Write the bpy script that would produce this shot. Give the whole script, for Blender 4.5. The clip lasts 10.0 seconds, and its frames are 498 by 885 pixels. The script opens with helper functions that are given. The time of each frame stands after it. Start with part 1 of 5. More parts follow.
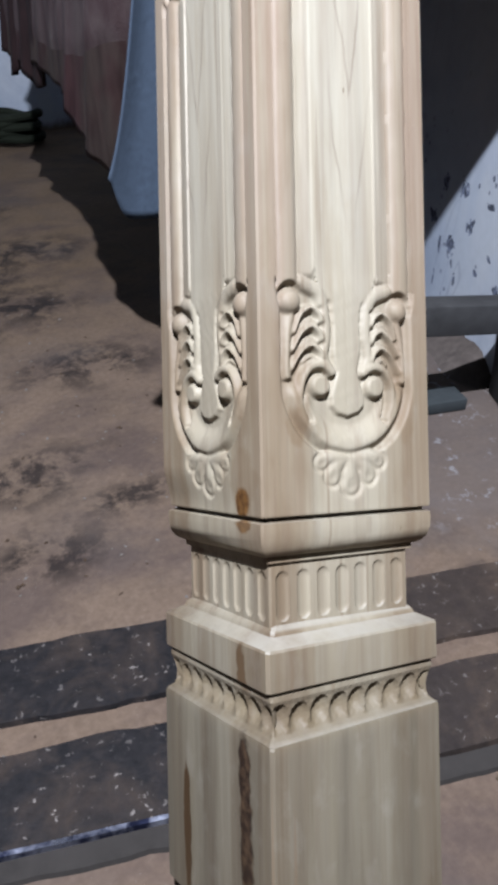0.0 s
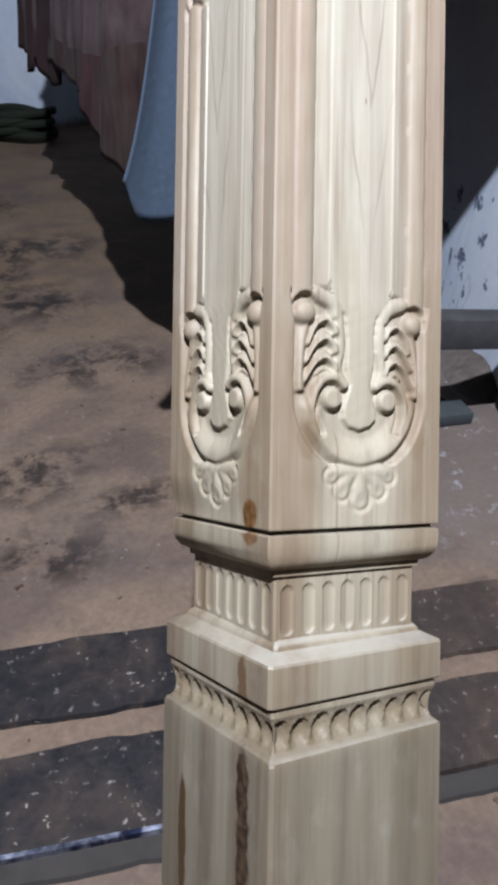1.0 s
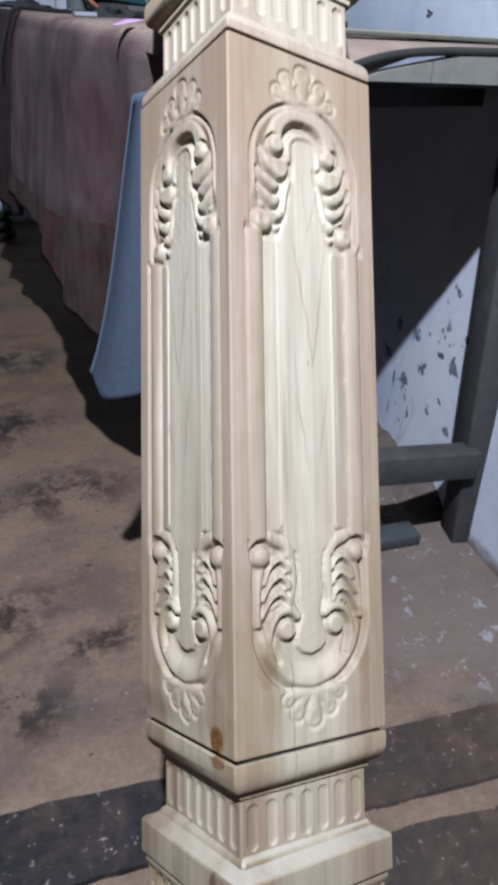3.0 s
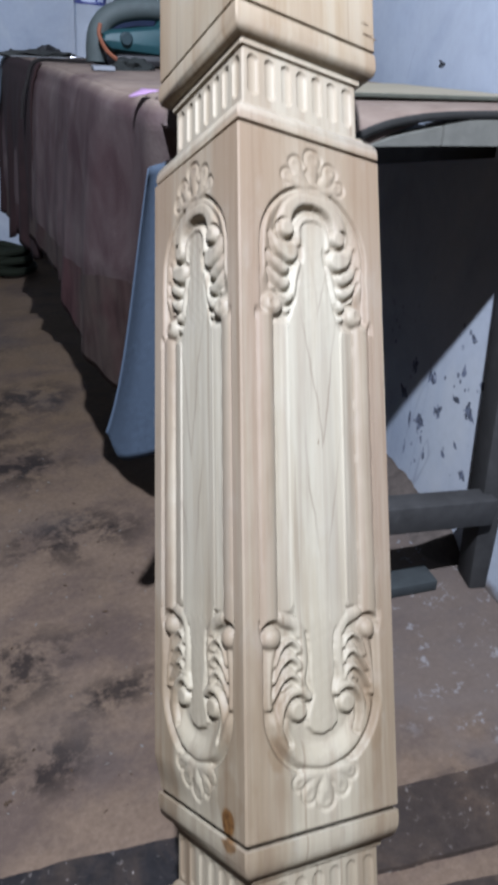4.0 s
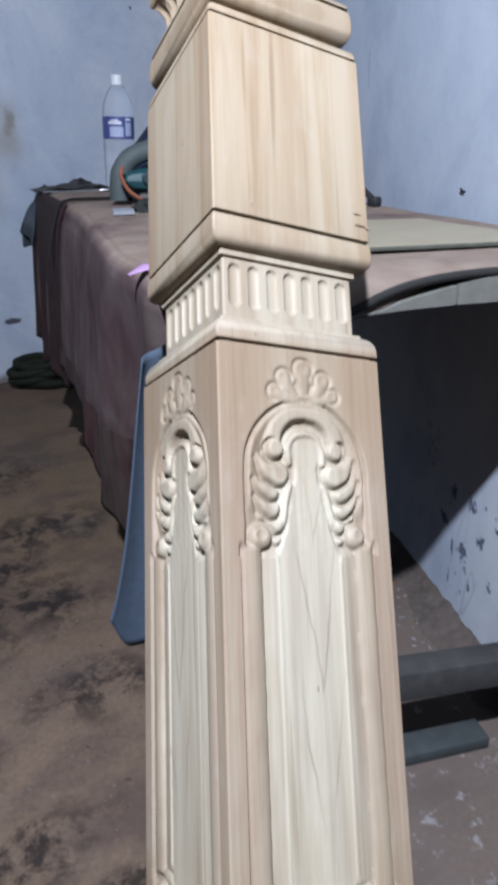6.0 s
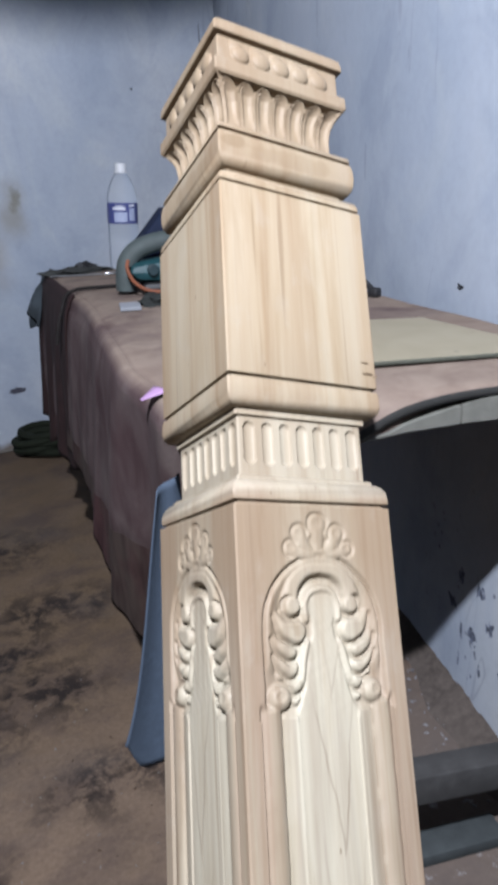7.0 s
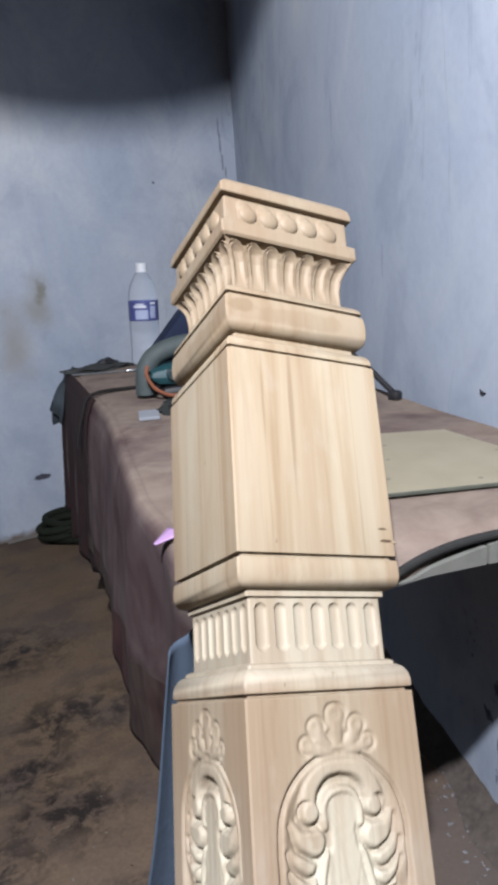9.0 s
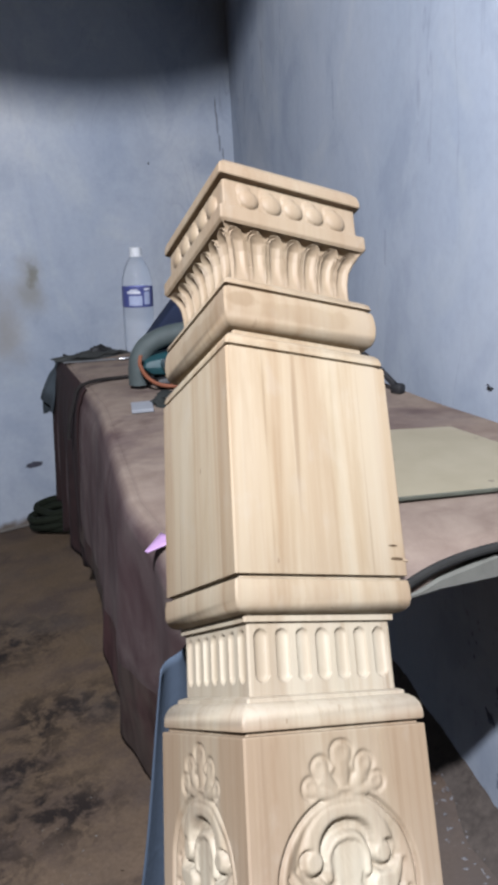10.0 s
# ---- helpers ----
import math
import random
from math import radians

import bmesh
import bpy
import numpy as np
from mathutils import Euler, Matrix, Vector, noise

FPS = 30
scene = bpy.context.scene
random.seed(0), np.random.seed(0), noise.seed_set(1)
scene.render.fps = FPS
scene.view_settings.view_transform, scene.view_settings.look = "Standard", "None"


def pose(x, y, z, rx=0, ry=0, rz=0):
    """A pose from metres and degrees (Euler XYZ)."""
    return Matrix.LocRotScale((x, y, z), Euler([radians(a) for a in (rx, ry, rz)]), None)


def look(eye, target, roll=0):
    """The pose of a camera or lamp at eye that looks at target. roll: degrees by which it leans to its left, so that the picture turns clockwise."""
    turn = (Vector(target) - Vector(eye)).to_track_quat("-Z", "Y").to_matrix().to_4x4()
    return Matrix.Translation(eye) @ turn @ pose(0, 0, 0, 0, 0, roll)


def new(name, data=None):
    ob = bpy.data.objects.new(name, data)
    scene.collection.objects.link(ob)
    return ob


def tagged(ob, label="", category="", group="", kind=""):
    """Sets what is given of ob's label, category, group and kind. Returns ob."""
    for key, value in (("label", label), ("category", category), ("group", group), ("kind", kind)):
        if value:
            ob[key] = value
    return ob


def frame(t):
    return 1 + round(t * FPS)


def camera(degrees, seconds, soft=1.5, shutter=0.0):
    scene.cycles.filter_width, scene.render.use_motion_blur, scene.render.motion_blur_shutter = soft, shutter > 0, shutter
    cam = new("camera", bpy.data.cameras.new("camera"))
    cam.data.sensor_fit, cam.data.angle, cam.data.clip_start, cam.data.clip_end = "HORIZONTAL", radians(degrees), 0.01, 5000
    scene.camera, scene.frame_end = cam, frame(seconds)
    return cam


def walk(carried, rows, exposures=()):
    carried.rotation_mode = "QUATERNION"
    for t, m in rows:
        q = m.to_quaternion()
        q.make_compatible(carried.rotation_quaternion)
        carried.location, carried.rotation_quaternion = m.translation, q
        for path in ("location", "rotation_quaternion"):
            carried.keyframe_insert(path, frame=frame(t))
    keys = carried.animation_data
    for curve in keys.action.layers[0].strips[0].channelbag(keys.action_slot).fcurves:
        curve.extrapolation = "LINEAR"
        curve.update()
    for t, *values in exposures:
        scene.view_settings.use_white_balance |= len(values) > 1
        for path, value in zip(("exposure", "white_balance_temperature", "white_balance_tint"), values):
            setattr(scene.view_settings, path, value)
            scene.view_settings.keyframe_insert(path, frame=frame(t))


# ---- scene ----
cam = camera(37.2, 10.0, soft=4.2, shutter=0.5)
PATH = [
    (0, (-0.1597, -0.2466, 0.5835), (0.2223, 0.3917, 0.0768), 1.10),
    (0.5, (-0.1607, -0.2374, 0.5791), (0.2146, 0.3992, 0.0655), 2.74),
    (1, (-0.1611, -0.2379, 0.5840), (0.2215, 0.4026, 0.0806), 3.11),
    (1.5, (-0.1553, -0.2360, 0.5849), (0.2254, 0.4067, 0.0829), 2.40),
    (2, (-0.1654, -0.2255, 0.6089), (0.2745, 0.3741, 0.1021), 4.89),
    (2.5, (-0.1669, -0.2218, 0.6707), (0.2786, 0.4015, 0.1983), 4.79),
    (2.7, (-0.1643, -0.2221, 0.6974), (0.2814, 0.4098, 0.2369), 4.11),
    (3.8, (-0.1537, -0.2137, 0.7371), (0.2732, 0.4501, 0.3046), 2.80),
    (4, (-0.1497, -0.2105, 0.7574), (0.2771, 0.4551, 0.3275), 2.50),
    (4.5, (-0.1383, -0.1952, 0.7938), (0.2917, 0.4781, 0.3794), 2.26),
    (5, (-0.1175, -0.1884, 0.8221), (0.3031, 0.5012, 0.4250), 1.09),
    (5.2, (-0.1073, -0.1855, 0.8267), (0.3083, 0.5057, 0.4272), 0.53),
    (6.3, (-0.0585, -0.1451, 0.8451), (0.3255, 0.5951, 0.5066), -1.73),
    (6.5, (-0.0693, -0.1445, 0.8688), (0.3278, 0.5896, 0.5321), -2.09),
    (7, (-0.0644, -0.1354, 0.9129), (0.3326, 0.6126, 0.6081), -2.38),
    (7.5, (-0.0508, -0.1385, 0.9399), (0.3352, 0.6270, 0.6660), -3.68),
    (8, (-0.0418, -0.1360, 0.9696), (0.3279, 0.6498, 0.7331), -4.34),
    (8.5, (-0.0415, -0.1290, 0.9851), (0.3373, 0.6584, 0.7691), -4.45),
    (9, (-0.0289, -0.1023, 0.9843), (0.3520, 0.6788, 0.7501), -4.01),
    (9.5, (-0.0076, -0.0724, 0.9820), (0.3832, 0.7036, 0.7471), -3.55),
    (10, (-0.0091, -0.0567, 0.9879), (0.3739, 0.7175, 0.7349), -3.50),
]
EXPOSURES = [(0.0, 0.02, 6330, 10), (2.0, 0.02, 6290, 10), (4.0, -0.16, 6150, 10), (5.5, -0.19, 6100, 10), (8.0, -0.12, 6780, 10), (10.0, -0.11, 6780, 10)]
walk(cam, [(t, look(eye, target, roll)) for t, eye, target, roll in PATH], EXPOSURES)

# ---- light: one bare bulb with an added tin shade, above and behind the viewer ----
world = bpy.data.worlds.new("world")
scene.world = world
world.use_nodes = True
world.node_tree.nodes["Background"].inputs[0].default_value = (0.62, 0.68, 0.52, 1)
world.node_tree.nodes["Background"].inputs[1].default_value = 0.014
BULB = Vector((-0.37, -0.42, 2.00))
SHADE_R = 0.306
bulb_data = bpy.data.lights.new("bulb", "POINT")
bulb_data.energy, bulb_data.shadow_soft_size, bulb_data.color = 472.0, 0.024, (0.95, 1.0, 1.15)
bulb = new("bulb", bulb_data)
bulb.location = BULB


# ---- small builders ----
def finish(bm, name, material, parent=None, label="", smooth=35):
    me = bpy.data.meshes.new(name)
    bm.normal_update()
    bm.to_mesh(me)
    bm.free()
    return place(me, name, material, parent, label, smooth)


def place(me, name, material, parent=None, label="", smooth=35):
    me.materials.append(material)
    if smooth:
        me.polygons.foreach_set("use_smooth", [True] * len(me.polygons))
        me.set_sharp_from_angle(angle=radians(smooth))
    ob = new(name, me)
    if parent:
        ob.parent = parent
    if label:
        tagged(ob, label)
    return ob


def part(name, bm, material, parent, label="", smooth=35):
    return finish(bm, name, material, parent, label, smooth)


def thing(name, m, label, category, group="", kind=""):
    ob = new(name)
    ob.empty_display_size = 0.05
    ob.matrix_world = m
    return tagged(ob, label, category, group, kind)


def grid_mesh(name, co, nu, nv, close_u=False):
    """A sheet of nv rows of nu points."""
    faces = []
    for j in range(nv - 1):
        for i in range(nu if close_u else nu - 1):
            k = (i + 1) % nu
            faces.append((j * nu + i, j * nu + k, (j + 1) * nu + k, (j + 1) * nu + i))
    me = bpy.data.meshes.new(name)
    me.from_pydata([tuple(c) for c in co], [], faces)
    return me


def box(bm, lo, hi, bevel=0.0, m=None):
    c = [(a + b) / 2 for a, b in zip(lo, hi)]
    s = [max(b - a, 1e-4) for a, b in zip(lo, hi)]
    r = bmesh.ops.create_cube(bm, size=1.0, matrix=Matrix.LocRotScale(c, None, s))
    vs = r["verts"]
    if bevel:
        es = list({e for v in vs for e in v.link_edges})
        vs = list({v for f in bmesh.ops.bevel(bm, geom=es, offset=bevel, segments=2, affect="EDGES", profile=0.5)["faces"] for v in f.verts} | {v for v in vs if v.is_valid})
    if m is not None:
        bmesh.ops.transform(bm, matrix=m, verts=vs)
    return vs


def lathe(bm, prof, seg=24, m=None):
    rows = []
    for r, z in prof:
        rows.append([bm.verts.new((r * math.cos(2 * math.pi * i / seg), r * math.sin(2 * math.pi * i / seg), z)) for i in range(seg)])
    for a, b in zip(rows, rows[1:]):
        for i in range(seg):
            bm.faces.new((a[i], a[(i + 1) % seg], b[(i + 1) % seg], b[i]))
    vs = [v for r in rows for v in r]
    if m is not None:
        bmesh.ops.transform(bm, matrix=m, verts=vs)
    return vs


def tube(bm, pts, r, seg=8):
    """A round cable along points."""
    pts = [Vector(p) for p in pts]
    rows = []
    n = Vector((0, 0, 1))
    for i, p in enumerate(pts):
        d = (pts[min(i + 1, len(pts) - 1)] - pts[max(i - 1, 0)]).normalized()
        a = d.cross(n)
        a = a.normalized() if a.length > 1e-4 else d.orthogonal().normalized()
        b = d.cross(a)
        rows.append([bm.verts.new(p + r * (math.cos(2 * math.pi * k / seg) * a + math.sin(2 * math.pi * k / seg) * b)) for k in range(seg)])
    for u, v in zip(rows, rows[1:]):
        for k in range(seg):
            bm.faces.new((u[k], u[(k + 1) % seg], v[(k + 1) % seg], v[k]))
    bm.faces.new(rows[0][::-1])
    bm.faces.new(rows[-1])


def arc_pts(pts, n=8):
    """Catmull-Rom points through the given ones."""
    pts = [Vector(p) for p in pts]
    q = [2 * pts[0] - pts[1]] + pts + [2 * pts[-1] - pts[-2]]
    out = []
    for i in range(1, len(q) - 2):
        for k in range(n):
            t = k / n
            out.append(0.5 * (2 * q[i] + (q[i + 1] - q[i - 1]) * t + (2 * q[i - 1] - 5 * q[i] + 4 * q[i + 1] - q[i + 2]) * t * t + (3 * q[i] - q[i - 1] - 3 * q[i + 1] + q[i + 2]) * t ** 3))
    out.append(pts[-1])
    return out


# ---- materials ----
# scales every base colour down; deeper shadows come from less bounced light
DULL = 0.5


class Nodes:
    """Short words for building a node material."""

    def __init__(self, name, rough=0.6, metal=0.0, spec=0.5):
        self.m = bpy.data.materials.new(name)
        self.m.use_nodes = True
        self.t = self.m.node_tree
        self.b = self.t.nodes["Principled BSDF"]
        self.b.inputs["Roughness"].default_value = rough
        self.b.inputs["Metallic"].default_value = metal
        self.b.inputs["Specular IOR Level"].default_value = spec
        self.co = self.t.nodes.new("ShaderNodeTexCoord").outputs["Object"]

    def link(self, a, b):
        self.t.links.new(a, b)

    def mapped(self, scale=(1, 1, 1), loc=(0, 0, 0), rot=(0, 0, 0), co=None):
        n = self.t.nodes.new("ShaderNodeMapping")
        n.inputs["Scale"].default_value, n.inputs["Location"].default_value, n.inputs["Rotation"].default_value = scale, loc, rot
        self.link(co or self.co, n.inputs[0])
        return n.outputs[0]

    def noise(self, scale, detail=4, rough=0.55, distort=0.0, co=None):
        n = self.t.nodes.new("ShaderNodeTexNoise")
        n.inputs["Scale"].default_value, n.inputs["Detail"].default_value = scale, detail
        n.inputs["Roughness"].default_value, n.inputs["Distortion"].default_value = rough, distort
        self.link(co or self.co, n.inputs["Vector"])
        return n.outputs["Fac"]

    def voronoi(self, scale, co=None, feature="F1"):
        n = self.t.nodes.new("ShaderNodeTexVoronoi")
        n.feature = feature
        n.inputs["Scale"].default_value = scale
        self.link(co or self.co, n.inputs["Vector"])
        return n.outputs["Distance"]

    def ramp(self, fac, stops, smooth=False):
        n = self.t.nodes.new("ShaderNodeValToRGB")
        e = n.color_ramp.elements
        while len(e) < len(stops):
            e.new(0.5)
        for k, (p, c) in zip(e, stops):
            k.position = p
            k.color = (*c, 1) if isinstance(c, tuple) else (c, c, c, 1)
        if smooth:
            n.color_ramp.interpolation = "EASE"
        self.link(fac, n.inputs[0])
        return n.outputs[0]

    def mix(self, fac, a, b, mode="MIX"):
        n = self.t.nodes.new("ShaderNodeMix")
        n.data_type, n.blend_type = "RGBA", mode
        for k, v in ((0, fac), (6, a), (7, b)):
            s = n.inputs[k]
            if isinstance(v, (int, float)):
                s.default_value = v if k == 0 else (v, v, v, 1)
            elif isinstance(v, tuple):
                s.default_value = (*v, 1)
            else:
                self.link(v, s)
        return n.outputs[2]

    def math(self, op, a, b=0.0, c=0.0):
        n = self.t.nodes.new("ShaderNodeMath")
        n.operation = op
        for s, v in zip(n.inputs, (a, b, c)):
            if isinstance(v, (int, float)):
                s.default_value = v
            else:
                self.link(v, s)
        return n.outputs[0]

    def axis(self, k, co=None):
        n = self.t.nodes.new("ShaderNodeSeparateXYZ")
        self.link(co or self.co, n.inputs[0])
        return n.outputs[k]

    def spot(self, centre, radii, wobble=0.3, scale=40, rim=0.25):
        """1 in a ragged blot of that size, 0 outside, fading over its rim."""
        c = self.mapped(tuple(1 / r for r in radii), tuple(-p / r for p, r in zip(centre, radii)))
        n = self.t.nodes.new("ShaderNodeVectorMath")
        n.operation = "LENGTH"
        self.link(c, n.inputs[0])
        d = self.math("ADD", n.outputs["Value"], self.math("MULTIPLY", self.math("SUBTRACT", self.noise(scale, 3), 0.5), 2 * wobble))
        return self.ramp(d, [(1.0 - rim, 1.0), (1.0, 0.0)], rim > 0.5)

    def colour(self, c):
        """The base colour, scaled down by DULL so less light bounces into shade."""
        if isinstance(c, tuple):
            self.b.inputs["Base Color"].default_value = (*(v * DULL for v in c), 1)
        else:
            self.link(self.mix(1.0, c, DULL, "MULTIPLY"), self.b.inputs["Base Color"])
        return self

    def rough(self, r):
        self.link(r, self.b.inputs["Roughness"])
        return self

    def bump(self, h, strength=0.3, dist=0.002):
        n = self.t.nodes.new("ShaderNodeBump")
        n.inputs["Strength"].default_value, n.inputs["Distance"].default_value = strength, dist
        self.link(h, n.inputs["Height"])
        self.link(n.outputs[0], self.b.inputs["Normal"])
        return self


def plain(name, c, rough=0.6, metal=0.0, vary=0.25, scale=30.0, bump=0.15):
    n = Nodes(name, rough, metal, 0.2 if rough >= 0.8 else 0.5)
    f = n.noise(scale, 5, 0.6)
    dark = tuple(v * (1 - vary) for v in c)
    light = tuple(min(1, v * (1 + vary)) for v in c)
    g = n.mix(n.ramp(n.noise(scale * 0.15, 3), [(0.35, 0.0), (0.7, 1.0)]), n.ramp(f, [(0.3, dark), (0.7, light)]), c)
    n.colour(g).bump(f, bump, 0.002)
    return n.m


def wood_post():
    """Freshly planed pale hardwood, grain along z, with pink heartwood streaks."""
    n = Nodes("pale_wood", 0.5, 0.0, 0.26)
    stretch = n.mapped((1, 1, 0.03))
    band = n.noise(42, 3, 0.55, 0.35, n.mapped((1, 1, 0.045)))
    slim = n.noise(105, 3, 0.6, 0.3, n.mapped((1, 1, 0.03), (3, 1, 4)))
    fine = n.noise(420, 3, 0.6, 0.0, stretch)
    mid = n.noise(150, 4, 0.65, 0.4, stretch)
    base = n.ramp(band, [(0.30, (0.325, 0.248, 0.180)), (0.43, (0.405, 0.332, 0.244)), (0.55, (0.460, 0.395, 0.298)), (0.70, (0.44, 0.395, 0.310))], True)
    base = n.mix(0.7, base, n.ramp(slim, [(0.34, (0.85, 0.78, 0.73)), (0.50, (1, 0.99, 0.97)), (0.68, (1.0, 0.97, 0.92))]), "MULTIPLY")
    streak = n.ramp(mid, [(0.30, (0.84, 0.78, 0.72)), (0.5, (1, 1, 1)), (0.7, (0.97, 0.96, 0.93))])
    c = n.mix(0.9, base, streak, "MULTIPLY")
    c = n.mix(0.25, c, n.ramp(fine, [(0.35, 0.70), (0.6, 1.0)]), "MULTIPLY")
    cloud = n.noise(16, 4, 0.6, 0.4, n.mapped((1, 1, 0.45), (1, 7, 3)))
    c = n.mix(0.55, c, n.ramp(cloud, [(0.34, (0.84, 0.80, 0.78)), (0.50, (1, 1, 1)), (0.68, (1.05, 1.03, 1.0))], True), "MULTIPLY")
    geo = n.t.nodes.new("ShaderNodeNewGeometry")
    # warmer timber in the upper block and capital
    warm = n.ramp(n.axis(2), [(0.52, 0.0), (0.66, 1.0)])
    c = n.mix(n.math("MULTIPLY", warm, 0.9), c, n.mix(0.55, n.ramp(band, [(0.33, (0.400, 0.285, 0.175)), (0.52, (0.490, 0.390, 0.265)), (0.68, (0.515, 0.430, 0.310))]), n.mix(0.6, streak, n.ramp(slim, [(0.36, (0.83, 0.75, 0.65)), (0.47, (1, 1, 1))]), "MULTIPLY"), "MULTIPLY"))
    # browner cushion and capital: their shade, with some wood tone, put into the colour
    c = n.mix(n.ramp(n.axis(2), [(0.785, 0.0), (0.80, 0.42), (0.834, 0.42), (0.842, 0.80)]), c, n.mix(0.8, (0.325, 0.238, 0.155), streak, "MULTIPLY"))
    # paler sapwood in the middle of the shaft's faces
    near = n.math("MINIMUM", n.math("ABSOLUTE", n.math("SUBTRACT", n.axis(0), 0.0635)), n.math("ABSOLUTE", n.math("SUBTRACT", n.axis(1), 0.0635)))
    near = n.math("ADD", near, n.math("MULTIPLY", n.math("SUBTRACT", n.noise(60, 3, 0.5, 0, n.mapped((1, 1, 0.1))), 0.5), 0.03))
    sap = n.math("MULTIPLY", n.ramp(near, [(0.022, 1.0), (0.040, 0.0)]), n.ramp(n.axis(2), [(0.46, 1.0), (0.53, 0.1)]))
    c = n.mix(n.math("MULTIPLY", sap, 0.75), c, n.mix(0.55, n.ramp(slim, [(0.38, (0.52, 0.468, 0.370)), (0.52, (0.625, 0.578, 0.460))]), streak, "MULTIPLY"))
    pink = n.math("MULTIPLY", n.ramp(near, [(0.032, 0.0), (0.047, 0.85)]), n.ramp(n.axis(2), [(0.10, 0.15), (0.26, 0.95)]))
    pink = n.math("MULTIPLY", pink, n.ramp(n.axis(2), [(0.54, 1.0), (0.62, 0.25)]))
    c = n.mix(n.math("MULTIPLY", pink, n.ramp(n.noise(85, 4, 0.6, 0.3, n.mapped((1, 1, 0.035), (2, 5, 1))), [(0.36, 0.22), (0.56, 0.90)])), c, n.mix(0.8, (0.395, 0.295, 0.218), streak, "MULTIPLY"))
    # browner towards the shaft's head
    head = n.ramp(n.axis(2), [(0.42, 0.0), (0.50, 0.80), (0.534, 0.80), (0.542, 0.0)])
    pale = n.ramp(n.axis(2), [(0.538, 0.0), (0.546, 0.55), (0.601, 0.55), (0.606, 0.0)])
    c = n.mix(n.math("MULTIPLY", head, n.ramp(near, [(0.012, 0.45), (0.034, 1.0)])), c, n.mix(0.8, (0.338, 0.243, 0.159), streak, "MULTIPLY"))
    c = n.mix(pale, c, n.mix(0.7, (0.53, 0.475, 0.375), streak, "MULTIPLY"))
    # a few cathedral lines down the panels
    q = n.math("SUBTRACT", n.math("ADD", n.axis(0), n.axis(1)), 0.072)
    q = n.math("ADD", q, n.math("MULTIPLY", n.math("SUBTRACT", n.noise(14, 3), 0.5), 0.016))
    f = n.math("SUBTRACT", n.axis(2), n.math("MULTIPLY", n.math("ABSOLUTE", q), 6.0))
    f = n.math("ADD", f, n.math("MULTIPLY", n.noise(18, 2, 0.5, 0, n.mapped((1, 1, 0.3))), 0.05))
    line = n.ramp(n.math("SINE", n.math("MULTIPLY", f, 62.0)), [(0.90, 0.0), (0.99, 1.0)])
    line = n.math("MULTIPLY", line, n.ramp(n.math("ABSOLUTE", q), [(0.010, 1.0), (0.020, 0.0)]))
    line = n.math("MULTIPLY", line, n.ramp(n.axis(2), [(0.22, 0.0), (0.27, 1.0), (0.40, 1.0), (0.46, 0.0)]))
    c = n.mix(n.math("MULTIPLY", n.math("MULTIPLY", line, n.ramp(mid, [(0.4, 0.5), (0.6, 1.0)])), 0.6), c, (0.27, 0.205, 0.15))
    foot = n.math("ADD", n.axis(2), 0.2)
    # the shaft's lower end is tanned to paint in its weaker light
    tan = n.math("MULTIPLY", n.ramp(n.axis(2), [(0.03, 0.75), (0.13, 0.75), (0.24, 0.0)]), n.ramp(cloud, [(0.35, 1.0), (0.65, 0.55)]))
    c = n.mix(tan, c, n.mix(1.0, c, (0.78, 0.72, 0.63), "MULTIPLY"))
    # greyer foot timber with weathered streaks; weaker light low down is painted in
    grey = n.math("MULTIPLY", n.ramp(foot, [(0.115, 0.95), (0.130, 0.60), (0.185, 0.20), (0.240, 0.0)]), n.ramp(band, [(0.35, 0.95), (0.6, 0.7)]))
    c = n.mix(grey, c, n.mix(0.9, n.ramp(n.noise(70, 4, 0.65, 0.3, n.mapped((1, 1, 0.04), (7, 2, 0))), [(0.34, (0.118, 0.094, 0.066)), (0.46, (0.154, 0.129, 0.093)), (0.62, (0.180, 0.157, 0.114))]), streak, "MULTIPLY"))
    leafy = n.math("MULTIPLY", n.ramp(n.axis(2), [(-0.084, 0.0), (-0.078, 1.0), (-0.062, 1.0), (-0.055, 0.0)]), n.ramp(n.noise(55, 4, 0.6), [(0.36, 0.45), (0.56, 1.0)]))
    c = n.mix(leafy, c, n.mix(0.6, (0.225, 0.150, 0.088), streak, "MULTIPLY"))
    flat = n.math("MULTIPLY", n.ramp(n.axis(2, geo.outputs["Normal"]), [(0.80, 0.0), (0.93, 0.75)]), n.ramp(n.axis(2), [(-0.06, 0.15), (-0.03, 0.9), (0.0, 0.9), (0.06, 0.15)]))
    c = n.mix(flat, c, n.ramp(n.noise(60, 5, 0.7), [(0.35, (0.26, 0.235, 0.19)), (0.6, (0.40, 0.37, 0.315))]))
    # handling marks: faint brown smears, and pale rubbed spots
    smear = n.ramp(n.noise(26, 5, 0.65, 0.6, n.mapped((1, 1, 0.22), (1, 9, 3))), [(0.52, 0.0), (0.68, 0.35)])
    c = n.mix(smear, c, n.mix(1.0, c, (0.74, 0.66, 0.56), "MULTIPLY"))
    rub = n.ramp(n.noise(48, 4, 0.6, 0.3, n.mapped((1, 1, 0.6), (6, 0, 2))), [(0.56, 0.0), (0.70, 0.15)])
    c = n.mix(rub, c, (0.51, 0.475, 0.41))
    vein = n.ramp(n.noise(135, 2, 0.5, 0.2, n.mapped((1, 1, 0.016), (4, 8, 1))), [(0.30, 0.40), (0.345, 0.0)])
    c = n.mix(vein, c, (0.23, 0.155, 0.095))
